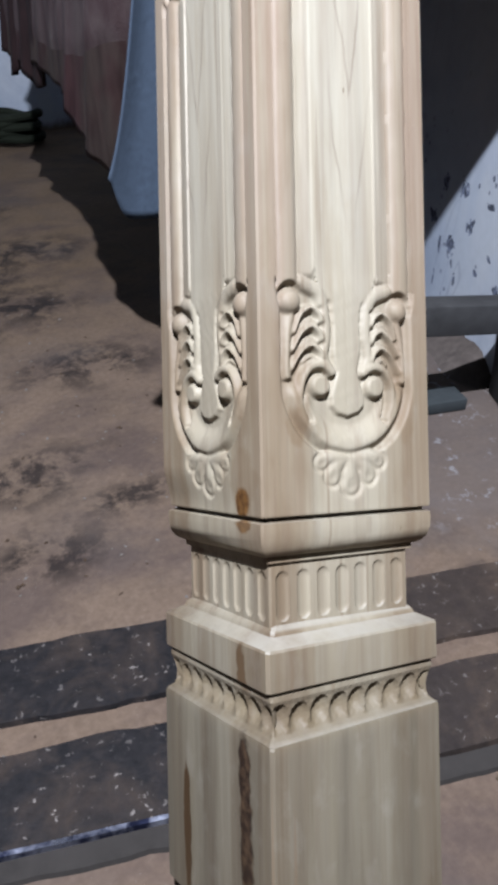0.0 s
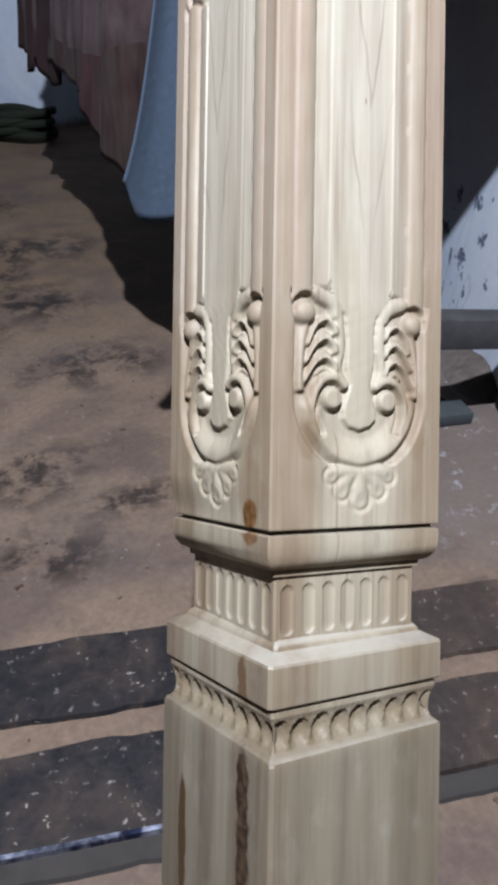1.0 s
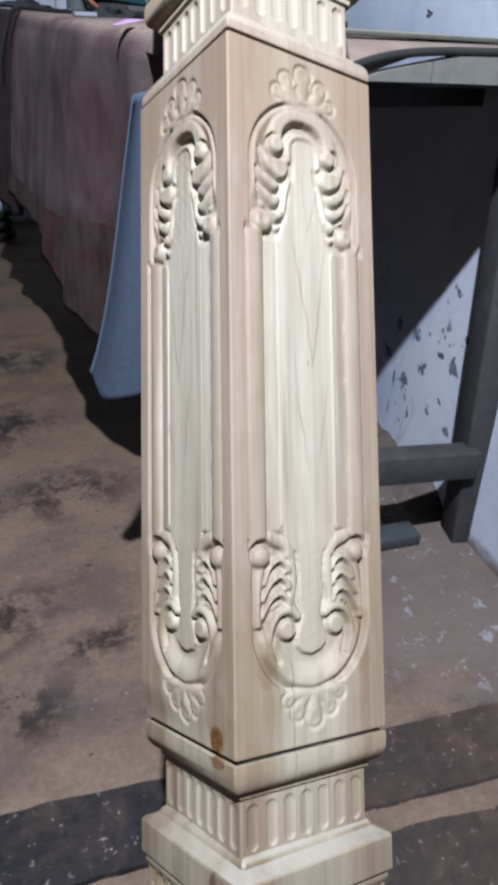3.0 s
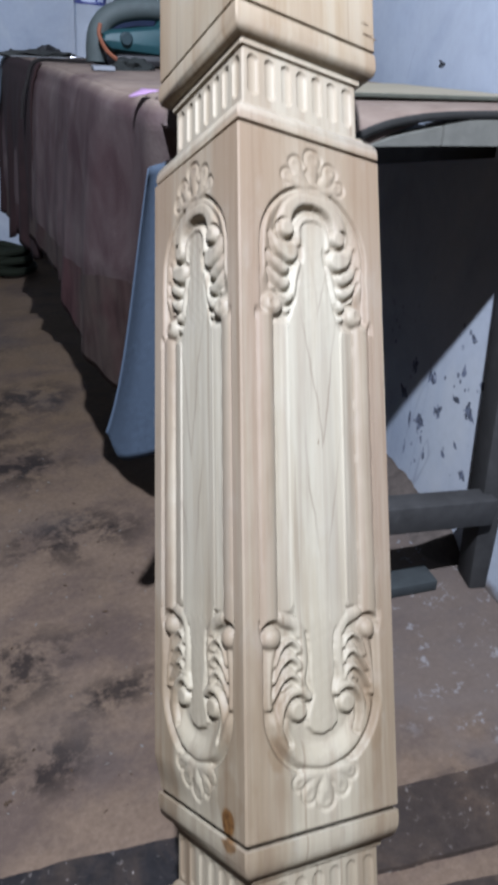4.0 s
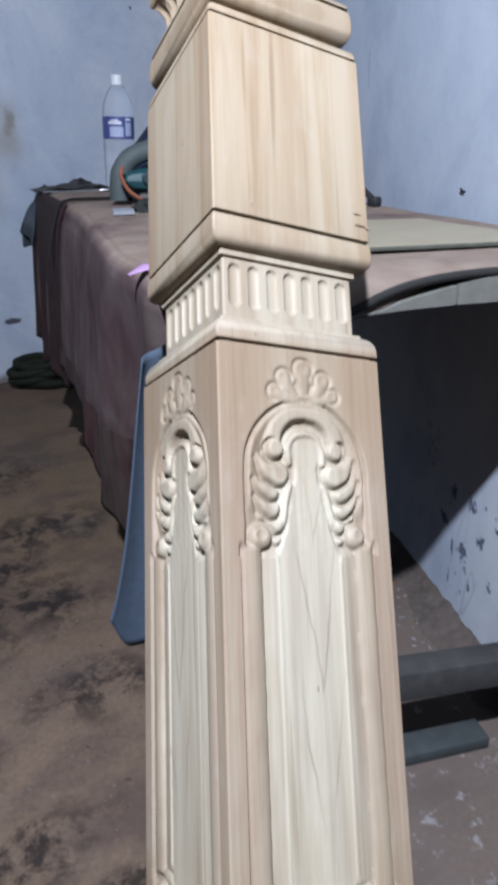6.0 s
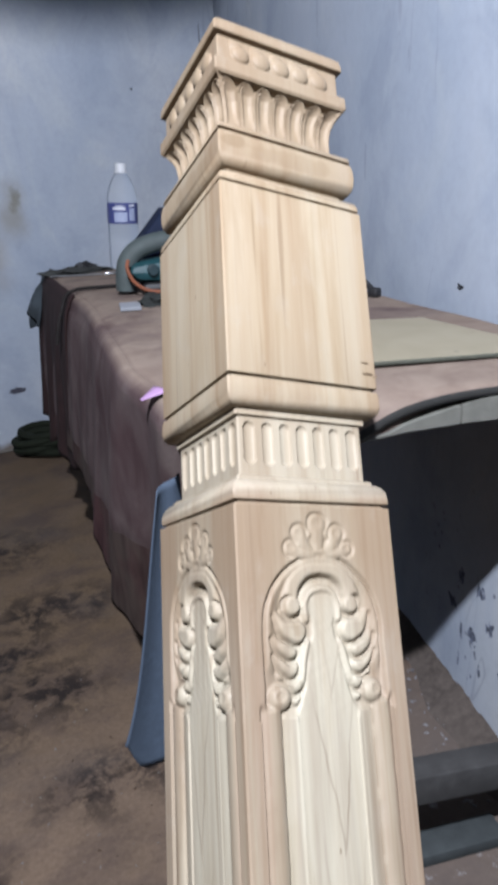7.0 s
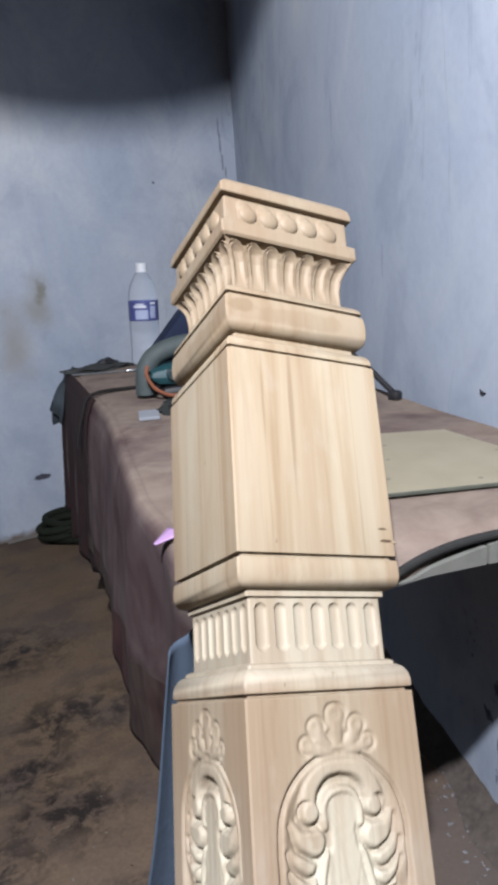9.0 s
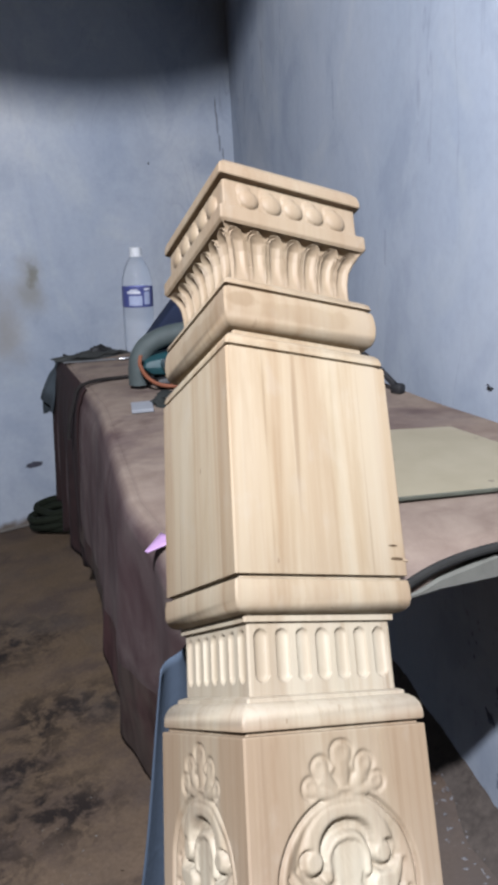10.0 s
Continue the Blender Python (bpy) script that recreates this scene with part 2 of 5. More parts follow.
    pit = n.ramp(n.voronoi(75, n.mapped((1, 1, 0.35), (0.3, 0.1, 0))), [(0.035, 0.7), (0.06, 0.0)])
    c = n.mix(n.math("MULTIPLY", pit, n.ramp(n.noise(17, 2), [(0.52, 0.0), (0.58, 1.0)])), c, (0.19, 0.12, 0.07))
    for at, size, much in (((0.026, 0.0, 0.104), (0.009, 0.02, 0.014), 0.55), ((0.109, 0.0, 0.115), (0.008, 0.02, 0.030), 0.40), ((0.100, 0.0, 0.142), (0.010, 0.02, 0.018), 0.35), ((0.0, 0.020, 0.075), (0.02, 0.016, 0.018), 0.35), ((0.047, 0.0, 0.452), (0.010, 0.02, 0.010), 0.35), ((0.016, 0.0, 0.819), (0.014, 0.03, 0.007), 0.55), ((0.070, 0.0, 0.815), (0.045, 0.03, 0.009), 0.28), ((0.0, 0.055, 0.812), (0.03, 0.05, 0.009), 0.35)):
        c = n.mix(n.math("MULTIPLY", n.spot(at, size, 0.7, 70), much), c, (0.26, 0.175, 0.10))
    # ochre grime in the scoops of the foot
    grime = n.math("MULTIPLY", n.ramp(foot, [(0.119, 0.0), (0.128, 0.8), (0.138, 0.8), (0.147, 0.0)]), n.ramp(n.noise(55, 4, 0.6, 0.3), [(0.35, 0.25), (0.6, 0.9)]))
    c = n.mix(grime, c, (0.235, 0.175, 0.100))
    # resin knot beside the groove, and two dark splits in the foot
    c = n.mix(n.math("MAXIMUM", n.spot((-0.002, 0.0225, 0.0590), (0.012, 0.0095, 0.0105), 0.2, 90), n.math("MULTIPLY", n.spot((-0.002, 0.0215, 0.0460), (0.012, 0.0095, 0.0048), 0.8, 130), 0.8)), c, n.ramp(n.noise(200, 3), [(0.35, (0.12, 0.052, 0.014)), (0.65, (0.26, 0.125, 0.036))]))
    c = n.mix(n.spot((-0.004, 0.022, -0.15), (0.009, 0.0075, 0.10), 0.75, 60), c, n.ramp(n.noise(160, 3), [(0.4, (0.030, 0.016, 0.009)), (0.68, (0.105, 0.062, 0.034))]))
    c = n.mix(n.spot((-0.004, 0.097, -0.168), (0.006, 0.0056, 0.058), 0.5, 60), c, (0.085, 0.047, 0.020))
    c = n.mix(n.spot((-0.004, 0.024, -0.047), (0.006, 0.006, 0.026), 0.8, 90), c, (0.17, 0.105, 0.055))
    for at, size in (((0.1190, 0.0, 0.6475), (0.0040, 0.006, 0.0008)), ((0.1215, 0.0, 0.6385), (0.0055, 0.006, 0.0012))):
        c = n.mix(n.spot(at, size, 0.5, 220), c, (0.10, 0.06, 0.03))
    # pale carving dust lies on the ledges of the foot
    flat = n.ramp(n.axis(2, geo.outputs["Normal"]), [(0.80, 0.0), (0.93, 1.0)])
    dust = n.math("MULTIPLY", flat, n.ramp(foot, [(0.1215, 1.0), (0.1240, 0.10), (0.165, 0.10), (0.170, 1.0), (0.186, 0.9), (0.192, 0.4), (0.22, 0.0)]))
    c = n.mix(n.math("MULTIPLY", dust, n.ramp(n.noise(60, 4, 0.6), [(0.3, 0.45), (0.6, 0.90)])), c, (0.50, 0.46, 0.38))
    c = n.mix(1.0, c, (1.0, 1.0, 0.975), "MULTIPLY")
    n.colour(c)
    n.rough(n.ramp(mid, [(0.3, 0.68), (0.7, 0.52)]))
    n.bump(n.math("ADD", n.math("ADD", n.math("MULTIPLY", fine, 0.6), mid), n.math("MULTIPLY", n.noise(90, 4, 0.6), 0.7)), 0.16, 0.0008)
    return n.m


STAINS = [(-0.01, 0.565, 0.080, 0.050), (0.165, 0.815, 0.095, 0.055), (-0.03, 0.40, 0.055, 0.045), (0.135, 1.085, 0.095, 0.070), (0.21, 1.375, 0.12, 0.08), (0.088, 0.46, 0.055, 0.025),
          (0.08, 1.23, 0.08, 0.06), (0.13, 1.74, 0.14, 0.10), (-0.12, 0.72, 0.09, 0.05), (0.39, 0.12, 0.06, 0.03), (-0.04, 1.00, 0.08, 0.05)]


def floor_material():
    n = Nodes("dusty_floor", 0.9, 0.0, 0.2)
    big = n.noise(3.2, 5, 0.6, 0.4)
    mid = n.noise(11, 6, 0.65, 0.5)
    fine = n.noise(120, 6, 0.7)
    c = n.ramp(fine, [(0.3, (0.172, 0.122, 0.086)), (0.6, (0.236, 0.172, 0.124)), (0.8, (0.300, 0.232, 0.172))])
    c = n.mix(0.5, c, n.ramp(mid, [(0.3, (0.70, 0.66, 0.62)), (0.6, (1.05, 1.0, 0.96))]), "MULTIPLY")
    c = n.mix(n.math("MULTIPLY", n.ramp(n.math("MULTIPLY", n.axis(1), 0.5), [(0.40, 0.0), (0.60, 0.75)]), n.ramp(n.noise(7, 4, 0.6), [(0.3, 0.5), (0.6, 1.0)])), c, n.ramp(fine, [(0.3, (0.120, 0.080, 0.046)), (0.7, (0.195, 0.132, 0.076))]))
    blot = n.ramp(n.noise(5.5, 6, 0.65, 0.15, n.mapped((1, 1.3, 1), (3.1, 0.7, 0))), [(0.46, 0.0), (0.64, 1.0)])
    c = n.mix(n.math("MULTIPLY", blot, 0.55), c, (0.078, 0.056, 0.054))
    grime = n.ramp(n.noise(19, 6, 0.72, 0.25), [(0.45, 0.0), (0.56, 1.0)])
    wet = n.ramp(n.noise(6, 4, 0.6, 0.3, n.mapped((1, 1, 1), (2, 5, 0))), [(0.40, 0.25), (0.60, 1.0)])
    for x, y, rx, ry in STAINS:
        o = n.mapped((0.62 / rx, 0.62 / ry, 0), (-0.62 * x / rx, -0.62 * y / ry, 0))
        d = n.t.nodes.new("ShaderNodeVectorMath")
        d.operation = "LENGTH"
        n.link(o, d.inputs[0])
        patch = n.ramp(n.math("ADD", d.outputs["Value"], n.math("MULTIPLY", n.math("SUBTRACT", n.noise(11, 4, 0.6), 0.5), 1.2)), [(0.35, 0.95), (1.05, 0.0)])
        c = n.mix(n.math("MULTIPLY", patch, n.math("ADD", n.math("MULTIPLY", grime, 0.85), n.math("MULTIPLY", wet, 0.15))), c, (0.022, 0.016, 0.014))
    grey = n.ramp(big, [(0.5, 0.0), (0.75, 1.0)])
    c = n.mix(n.math("MULTIPLY", grey, 0.5), c, (0.115, 0.102, 0.098))
    c = n.mix(n.math("MULTIPLY", n.spot((0.68, 0.42, 0), (0.42, 0.38, 1), 0.4, 9), n.math("ADD", n.math("MULTIPLY", mid, 0.6), 0.3)), c, (0.165, 0.140, 0.128))
    white = n.math("MULTIPLY", n.ramp(n.noise(30, 8, 0.72, 0.1), [(0.57, 0.0), (0.63, 0.8)]), n.spot((0.60, 0.34, 0), (0.26, 0.24, 1), 0.5, 8))
    c = n.mix(white, c, (0.36, 0.345, 0.345))
    chip = n.ramp(n.voronoi(210), [(0.06, 1.0), (0.10, 0.0)])
    c = n.mix(n.math("MULTIPLY", chip, n.ramp(mid, [(0.5, 0.0), (0.6, 0.6)])), c, (0.4, 0.37, 0.33))
    n.colour(c).bump(n.math("ADD", mid, n.math("MULTIPLY", fine, 0.4)), 0.35, 0.006)
    return n.m


def wall_material(name="limewashed_wall", seed=0.0, k=1.0):
    n = Nodes(name, 0.9, 0.0, 0.2)
    big = n.noise(1.6, 4, 0.6, 0.3, n.mapped((1, 1, 0.6), (seed, 0, 0)))
    fine = n.noise(60, 5, 0.65)
    run = n.noise(5, 5, 0.6, 0.5, n.mapped((1, 1, 0.85), (seed, 0, 0)))
    c = n.ramp(big, [(0.3, (0.440 * k, 0.503 * k, 0.590 * k)), (0.50, (0.510 * k, 0.562 * k, 0.635 * k)), (0.68, (0.595 * k, 0.625 * k, 0.660 * k))])
    c = n.mix(0.22, c, n.ramp(run, [(0.30, (0.86, 0.86, 0.84)), (0.55, (1.0, 1.0, 1.0))], True), "MULTIPLY")
    c = n.mix(0.3, c, n.ramp(fine, [(0.3, 0.8), (0.6, 1.0)]), "MULTIPLY")
    patch = n.noise(3.4, 5, 0.62, 0.8, n.mapped((1, 1, 0.8), (seed + 5, 2, 1)))
    c = n.mix(0.8, c, n.ramp(patch, [(0.36, (0.80, 0.83, 0.88)), (0.52, (0.97, 0.98, 1.0)), (0.66, (1.10, 1.08, 1.04))], True), "MULTIPLY")
    crack = n.ramp(n.noise(6, 3, 0.5, 0.6, n.mapped((1, 1, 0.25), (seed + 2, 0, 0))), [(0.495, 0.0), (0.5, 1.0), (0.505, 0.0)])
    c = n.mix(n.math("MULTIPLY", crack, n.ramp(n.noise(1.3, 2), [(0.52, 0.0), (0.6, 0.35)])), c, (0.25, 0.27, 0.33))
    # earth splashed along the foot
    foot = n.math("ADD", n.axis(2), n.math("MULTIPLY", n.noise(22, 4, 0.6), 0.05))
    c = n.mix(n.ramp(foot, [(0.030, 0.9), (0.055, 0.0)]), c, (0.19, 0.14, 0.10))
    n.bump(n.math("ADD", fine, n.noise(5, 3)), 0.12, 0.004)
    n.chip = c
    return n


def cloth_material():
    n = Nodes("faded_dust_sheet", 0.95, 0.0, 0.15)
    big = n.noise(7, 4, 0.6, 0.6)
    weave = n.noise(300, 2, 0.5)
    stripe = n.noise(16, 3, 0.6, 0.8, n.mapped((1, 1, 0.4)))
    c = n.ramp(big, [(0.3, (0.084, 0.044, 0.047)), (0.5, (0.145, 0.104, 0.102)), (0.7, (0.225, 0.182, 0.166))])
    c = n.mix(0.6, c, n.ramp(stripe, [(0.35, (0.62, 0.5, 0.52)), (0.6, (1.0, 1.0, 1.0))]), "MULTIPLY")
    c = n.mix(0.2, c, n.ramp(weave, [(0.3, 0.7), (0.6, 1.0)]), "MULTIPLY")
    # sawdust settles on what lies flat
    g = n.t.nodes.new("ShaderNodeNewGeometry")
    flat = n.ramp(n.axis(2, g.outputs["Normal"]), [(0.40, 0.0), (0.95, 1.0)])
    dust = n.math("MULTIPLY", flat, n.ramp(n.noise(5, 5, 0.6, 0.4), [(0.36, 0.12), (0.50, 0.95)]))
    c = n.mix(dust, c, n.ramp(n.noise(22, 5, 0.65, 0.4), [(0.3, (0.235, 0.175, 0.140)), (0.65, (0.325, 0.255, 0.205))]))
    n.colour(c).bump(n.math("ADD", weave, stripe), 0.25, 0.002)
    return n.m


WOOD = wood_post()
FLOOR = floor_material()
CLOTH = cloth_material()
GREY_TIMBER = plain("weathered_grey_timber", (0.066, 0.065, 0.064), 0.8, 0, 0.3, 40, 0.3)
EDGE_TIMBER = plain("pale_grey_timber", (0.20, 0.20, 0.175), 0.85, 0, 0.3, 50, 0.3)
BLUE_CLOTH = plain("blue_cloth", (0.084, 0.116, 0.162), 0.9, 0, 0.15, 160, 0.2)

# ---- the room ----
WALL_DIR = Vector((0.2785, 0.9604, 0))
WALL_OUT = Vector((0.9604, -0.2785, 0))
WALL_AT = Vector((0.770, 0.67, 0))
BACK_SLOPE = 0.12


def slab(name, a, b, thick, h0, h1, material, label):
    """A wall of that thickness on the right of the way from a to b."""
    a, b = Vector((*a, 0)), Vector((*b, 0))
    d = (b - a).normalized()
    n = Vector((d.y, -d.x, 0))
    bm = bmesh.new()
    vs = [bm.verts.new(p + Vector((0, 0, z))) for z in (h0, h1) for p in (a, b, b + n * thick, a + n * thick)]
    for f in ((0, 3, 2, 1), (4, 5, 6, 7), (0, 1, 5, 4), (1, 2, 6, 5), (2, 3, 7, 6), (3, 0, 4, 7)):
        bm.faces.new([vs[i] for i in f])
    bmesh.ops.recalc_face_normals(bm, faces=bm.faces[:])
    return tagged(finish(bm, name, material, smooth=0), label, "wall", kind="structure")


CORNER = (1.350, 2.670)
wl = wall_material("limewashed_wall", 0.0, 1.42)
WALL = wl.m
wb = wall_material("stained_limewashed_wall", 4.0, 1.25)
chips = ((0.639, 0.159, 0.013, 0.017), (0.675, 0.147, 0.005, 0.015), (0.589, 0.204, 0.011, 0.011), (0.502, 0.248, 0.015, 0.014), (0.540, 0.251, 0.010, 0.006), (0.535, 0.303, 0.006, 0.010), (0.525, 0.364, 0.006, 0.007), (0.611, 0.107, 0.006, 0.011),
         (0.550, 0.142, 0.006, 0.006), (0.520, 0.176, 0.006, 0.006), (0.489, 0.139, 0.009, 0.009), (0.479, 0.303, 0.007, 0.007), (0.678, 0.085, 0.005, 0.015), (0.707, 0.188, 0.015, 0.013), (0.622, 0.255, 0.013, 0.013), (0.684, 0.249, 0.008, 0.015))
for yy, zz, ry, rz in chips:
    wl.chip = wl.mix(wl.math("MULTIPLY", wl.spot((WALL_AT.x + 0.29 * (yy - WALL_AT.y), yy, zz), (0.03, ry * 1.0, rz * 0.92), 1.6, 90), 0.95), wl.chip, wl.ramp(wl.noise(110, 3), [(0.40, (0.07, 0.08, 0.11)), (0.62, (0.26, 0.30, 0.42))]))
speck = wl.math("MULTIPLY", wl.ramp(wl.voronoi(42, wl.mapped((1, 1, 0.8), (0.2, 0.1, 0.3))), [(0.13, 0.85), (0.20, 0.0)]), wl.ramp(wl.noise(14, 3), [(0.48, 0.0), (0.56, 1.0)]))
wl.chip = wl.mix(wl.math("MULTIPLY", speck, wl.spot((0.752, 0.60, 0.20), (0.30, 0.24, 0.26), 0.3, 20)), wl.chip, (0.13, 0.145, 0.20))
for yy, zz, rz in ((2.20, 1.34, 0.060), (1.89, 1.51, 0.035), (1.00, 1.175, 0.035), (1.45, 1.25, 0.05), (1.15, 0.93, 0.03)):
    wl.chip = wl.mix(wl.math("MULTIPLY", wl.spot((WALL_AT.x + 0.29 * (yy - WALL_AT.y), yy, zz), (0.05, 0.006, rz), 1.3, 35), 0.2), wl.chip, (0.22, 0.24, 0.30))
wl.colour(wl.chip)
damp = wb.mix(wb.math("MULTIPLY", wb.spot((0.500, 2.6, 0.83), (0.075, 0.9, 0.15), 0.5, 11, 0.9), 0.60), wb.chip, (0.40, 0.37, 0.29))
damp = wb.mix(wb.math("MULTIPLY", wb.spot((0.39, 2.6, 0.70), (0.10, 0.9, 0.22), 0.5, 9, 0.95), 0.62), damp, (0.42, 0.38, 0.32))
damp = wb.mix(wb.math("MULTIPLY", wb.spot((0.508, 2.6, 0.87), (0.028, 0.9, 0.045), 0.9, 26, 0.7), 0.6), damp, (0.25, 0.23, 0.155))
damp = wb.mix(wb.spot((0.422, 2.56, 0.212), (0.030, 0.8, 0.012), 0.7, 60), damp, (0.09, 0.09, 0.12))
for xx, zz, rx, rz in ((1.280, 1.42, 0.004, 0.035), (1.284, 1.355, 0.005, 0.045), (1.290, 1.295, 0.005, 0.035), (1.302, 1.255, 0.004, 0.025)):
    damp = wb.mix(wb.math("MULTIPLY", wb.spot((xx, 2.66, zz), (rx, 0.8, rz), 0.8, 45), 0.6), damp, (0.15, 0.16, 0.19))
wb.colour(damp)
# unseen walls and ceiling are added near black, to keep bounce off the shadows
DIM = plain("unseen_low_bounce", (0.024, 0.020, 0.018), 0.95, 0, 0.35, 12, 0.3)
slab("wall_right", (CORNER[0] + 0.06 * 0.2785, CORNER[1] + 0.06 * 0.9604), (0.605, 0.10), -0.2, 0, 3.3, WALL, "rough limewashed wall of pale blue-white, chipped near the floor")
slab("wall_right_end", (0.605, 0.10), (-0.06, -2.32), -0.2, 0, 3.3, DIM, "unseen wall added in near black to cut bounced light")
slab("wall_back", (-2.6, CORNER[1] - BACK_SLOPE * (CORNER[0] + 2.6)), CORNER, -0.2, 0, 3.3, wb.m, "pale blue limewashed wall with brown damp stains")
slab("wall_front", (-0.1, -2.3), (-3.0, -1.6), -0.2, 0, 3.3, DIM, "unseen wall added in near black to cut bounced light")
slab("wall_left", (-3.0, -1.6), (-2.6, 2.4), -0.2, 0, 3.3, DIM, "unseen wall added in near black to cut bounced light")
bm = bmesh.new()
box(bm, (-3.4, -2.7, 3.3), (2.0, 3.2, 3.4))
tagged(finish(bm, "ceiling", DIM, smooth=0), "unseen ceiling added in near black to cut bounced light", "ceiling", kind="structure")
bm = bmesh.new()
box(bm, (-3.4, -2.7, -0.15), (2.0, 3.2, 0.0))
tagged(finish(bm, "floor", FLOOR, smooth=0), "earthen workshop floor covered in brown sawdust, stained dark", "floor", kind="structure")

# ---- the carved post, leaning back against the table ----
POST = Matrix(((0.963751, -0.071142, 0.257143, 0.0), (-0.071142, 0.860375, 0.504672, 0.0), (-0.257143, -0.504672, 0.824126, 0.2689), (0, 0, 0, 1)))
W = 0.127
C = W / 2
post = thing("newel_post", POST, "pale unfinished carved wooden newel post leaning against the table", "post")


def square_section(name, prof, detail=None, nu=2, step=0.0, cap=(False, False), label="", twist=0.0, ease=0.0012, skew=(0.0, 0.0), crisp=40):
    """A square moulding round the post's axis. prof: half width and height along the outline; detail(u, z): relief outwards, in metres. skew: how far the two outer corners stand out of square."""
    rows = []
    for (h0, z0), (h1, z1) in zip(prof, prof[1:]):
        n = max(1, math.ceil(math.hypot(h1 - h0, z1 - z0) / step)) if step else 1
        rows += [(h0 + (h1 - h0) * k / n, z0 + (z1 - z0) * k / n) for k in range(n)]
    rows.append(prof[-1])
    rows = np.array(rows)
    h, z = rows[:, 0], rows[:, 1]
    s = np.linspace(-1, 1, nu)
    u = s[None, :] * (h[:, None] - ease)
    out = np.repeat(h[:, None], nu, 1)
    if detail is not None:
        out = out + detail(u, np.repeat(z[:, None], nu, 1), np.repeat(h[:, None], nu, 1))
    zz = np.repeat(z[:, None], nu, 1)
    faces = [np.stack([C + u, C - out, zz], -1), np.stack([C + out, C + u, zz], -1), np.stack([C - u, C + out, zz], -1), np.stack([C - out, C - u, zz], -1)]
    co = np.concatenate(faces, 1)
    a, b = math.cos(radians(twist)), math.sin(radians(twist))
    dx, dy = co[..., 0] - C, co[..., 1] - C
    co = np.stack([C + a * dx - b * dy, C + b * dx + a * dy, co[..., 2]], -1)
    p, q = (co[..., 0] / W).clip(0, 1), (co[..., 1] / W).clip(0, 1)
    low = smooth(0.0535, 0.080, co[..., 2])
    co[..., 0] += skew[1] * p * (1 - q) - skew[0] * low * (1 - p) * q
    nn = co.shape[1]
    me = grid_mesh(name, co.reshape(-1, 3), nn, len(rows), True)
    bm = bmesh.new()
    bm.from_mesh(me)
    bm.verts.ensure_lookup_table()
    for flag, j in zip(cap, (0, len(rows) - 1)):
        if flag:
            ring = [bm.verts[j * nn + i] for i in range(nn)]
            bm.faces.new(ring if j else ring[::-1])
    bm.to_mesh(me)
    bm.free()
    return place(me, name, WOOD, post, label, crisp)


def rounded(h0, z0, h1, z1, bulge, n=8):
    """Points of a bulging round from one point to another."""
    out = []
    for k in range(n + 1):
        a = math.pi * k / n
        t = (1 - math.cos(a)) / 2
        out.append((h0 + (h1 - h0) * t + bulge * math.sin(a), z0 + (z1 - z0) * t))
    return out


def smooth(a, b, x):
    t = np.clip((x - a) / (b - a), 0, 1)
    return t * t * (3 - 2 * t)


def stroke(H, v, z, pts, r0, r1, level, high):
    """Lays a rounded, tapering ridge along points into the relief H (millimetres)."""
    pts = np.array([tuple(p) for p in arc_pts([(x, y, 0) for x, y in pts], 6)])[:, :2]
    n = len(pts) - 1
    best = np.full(v.shape, -9.0)
    for i in range(n):
        a, b = pts[i], pts[i + 1]
        d = b - a
        t = np.clip(((v - a[0]) * d[0] + (z - a[1]) * d[1]) / max(d @ d, 1e-9), 0, 1)
        dist = np.hypot(v - a[0] - t * d[0], z - a[1] - t * d[1])
        r = r0 + (r1 - r0) * (i + t) / n
        f = level + high * np.sqrt(np.clip(1 - (dist / r) ** 2, 0, 1)) * np.clip(r / max(r0, r1) * 1.3, 0, 1)
        best = np.maximum(best, np.where(dist < r, f, -9.0))
    return np.maximum(H, best)


def ball(H, v, z, cv, cz, r, level, high):
    d = np.hypot(v - cv, z - cz) / r
    return np.maximum(H, np.where(d < 1, level + high * np.sqrt(np.clip(1 - d * d, 0, 1)), -9.0))


def groove(H, v, z, pts, w, deep):
    """Cuts a V line along points."""
    pts = np.array([tuple(p) for p in arc_pts([(x, y, 0) for x, y in pts], 6)])[:, :2]
    for a, b in zip(pts, pts[1:]):
        d = b - a
        t = np.clip(((v - a[0]) * d[0] + (z - a[1]) * d[1]) / max(d @ d, 1e-9), 0, 1)
        dist = np.hypot(v - a[0] - t * d[0], z - a[1] - t * d[1])
        H = np.minimum(H, np.where(dist < w, -deep + deep * dist / w, 9.0) + np.where(dist < w, np.minimum(H, 0), 0))
    return H


def panel_profile(v):
    """The sunk panel with its half-round frame, across the face."""
    p = np.zeros_like(v)
    bead = -3.6 + 3.4 * np.sqrt(np.clip(1 - ((v - 42.5) / 7.2) ** 2, 0, 1))
    p = np.where(v < 51.2, -3.8, p)
    p = np.where(np.abs(v - 42.5) < 7.2, bead, p)
    p = np.where(v < 35.2, -4.6, p)
    p = np.where(v < 34.0, -3.4 + 1.3 * smooth(34.0, 25.0, v), p)
    p = np.where(v < 24.5, -1.7, p)
    return np.where(v < 22.5, -2.9, p)


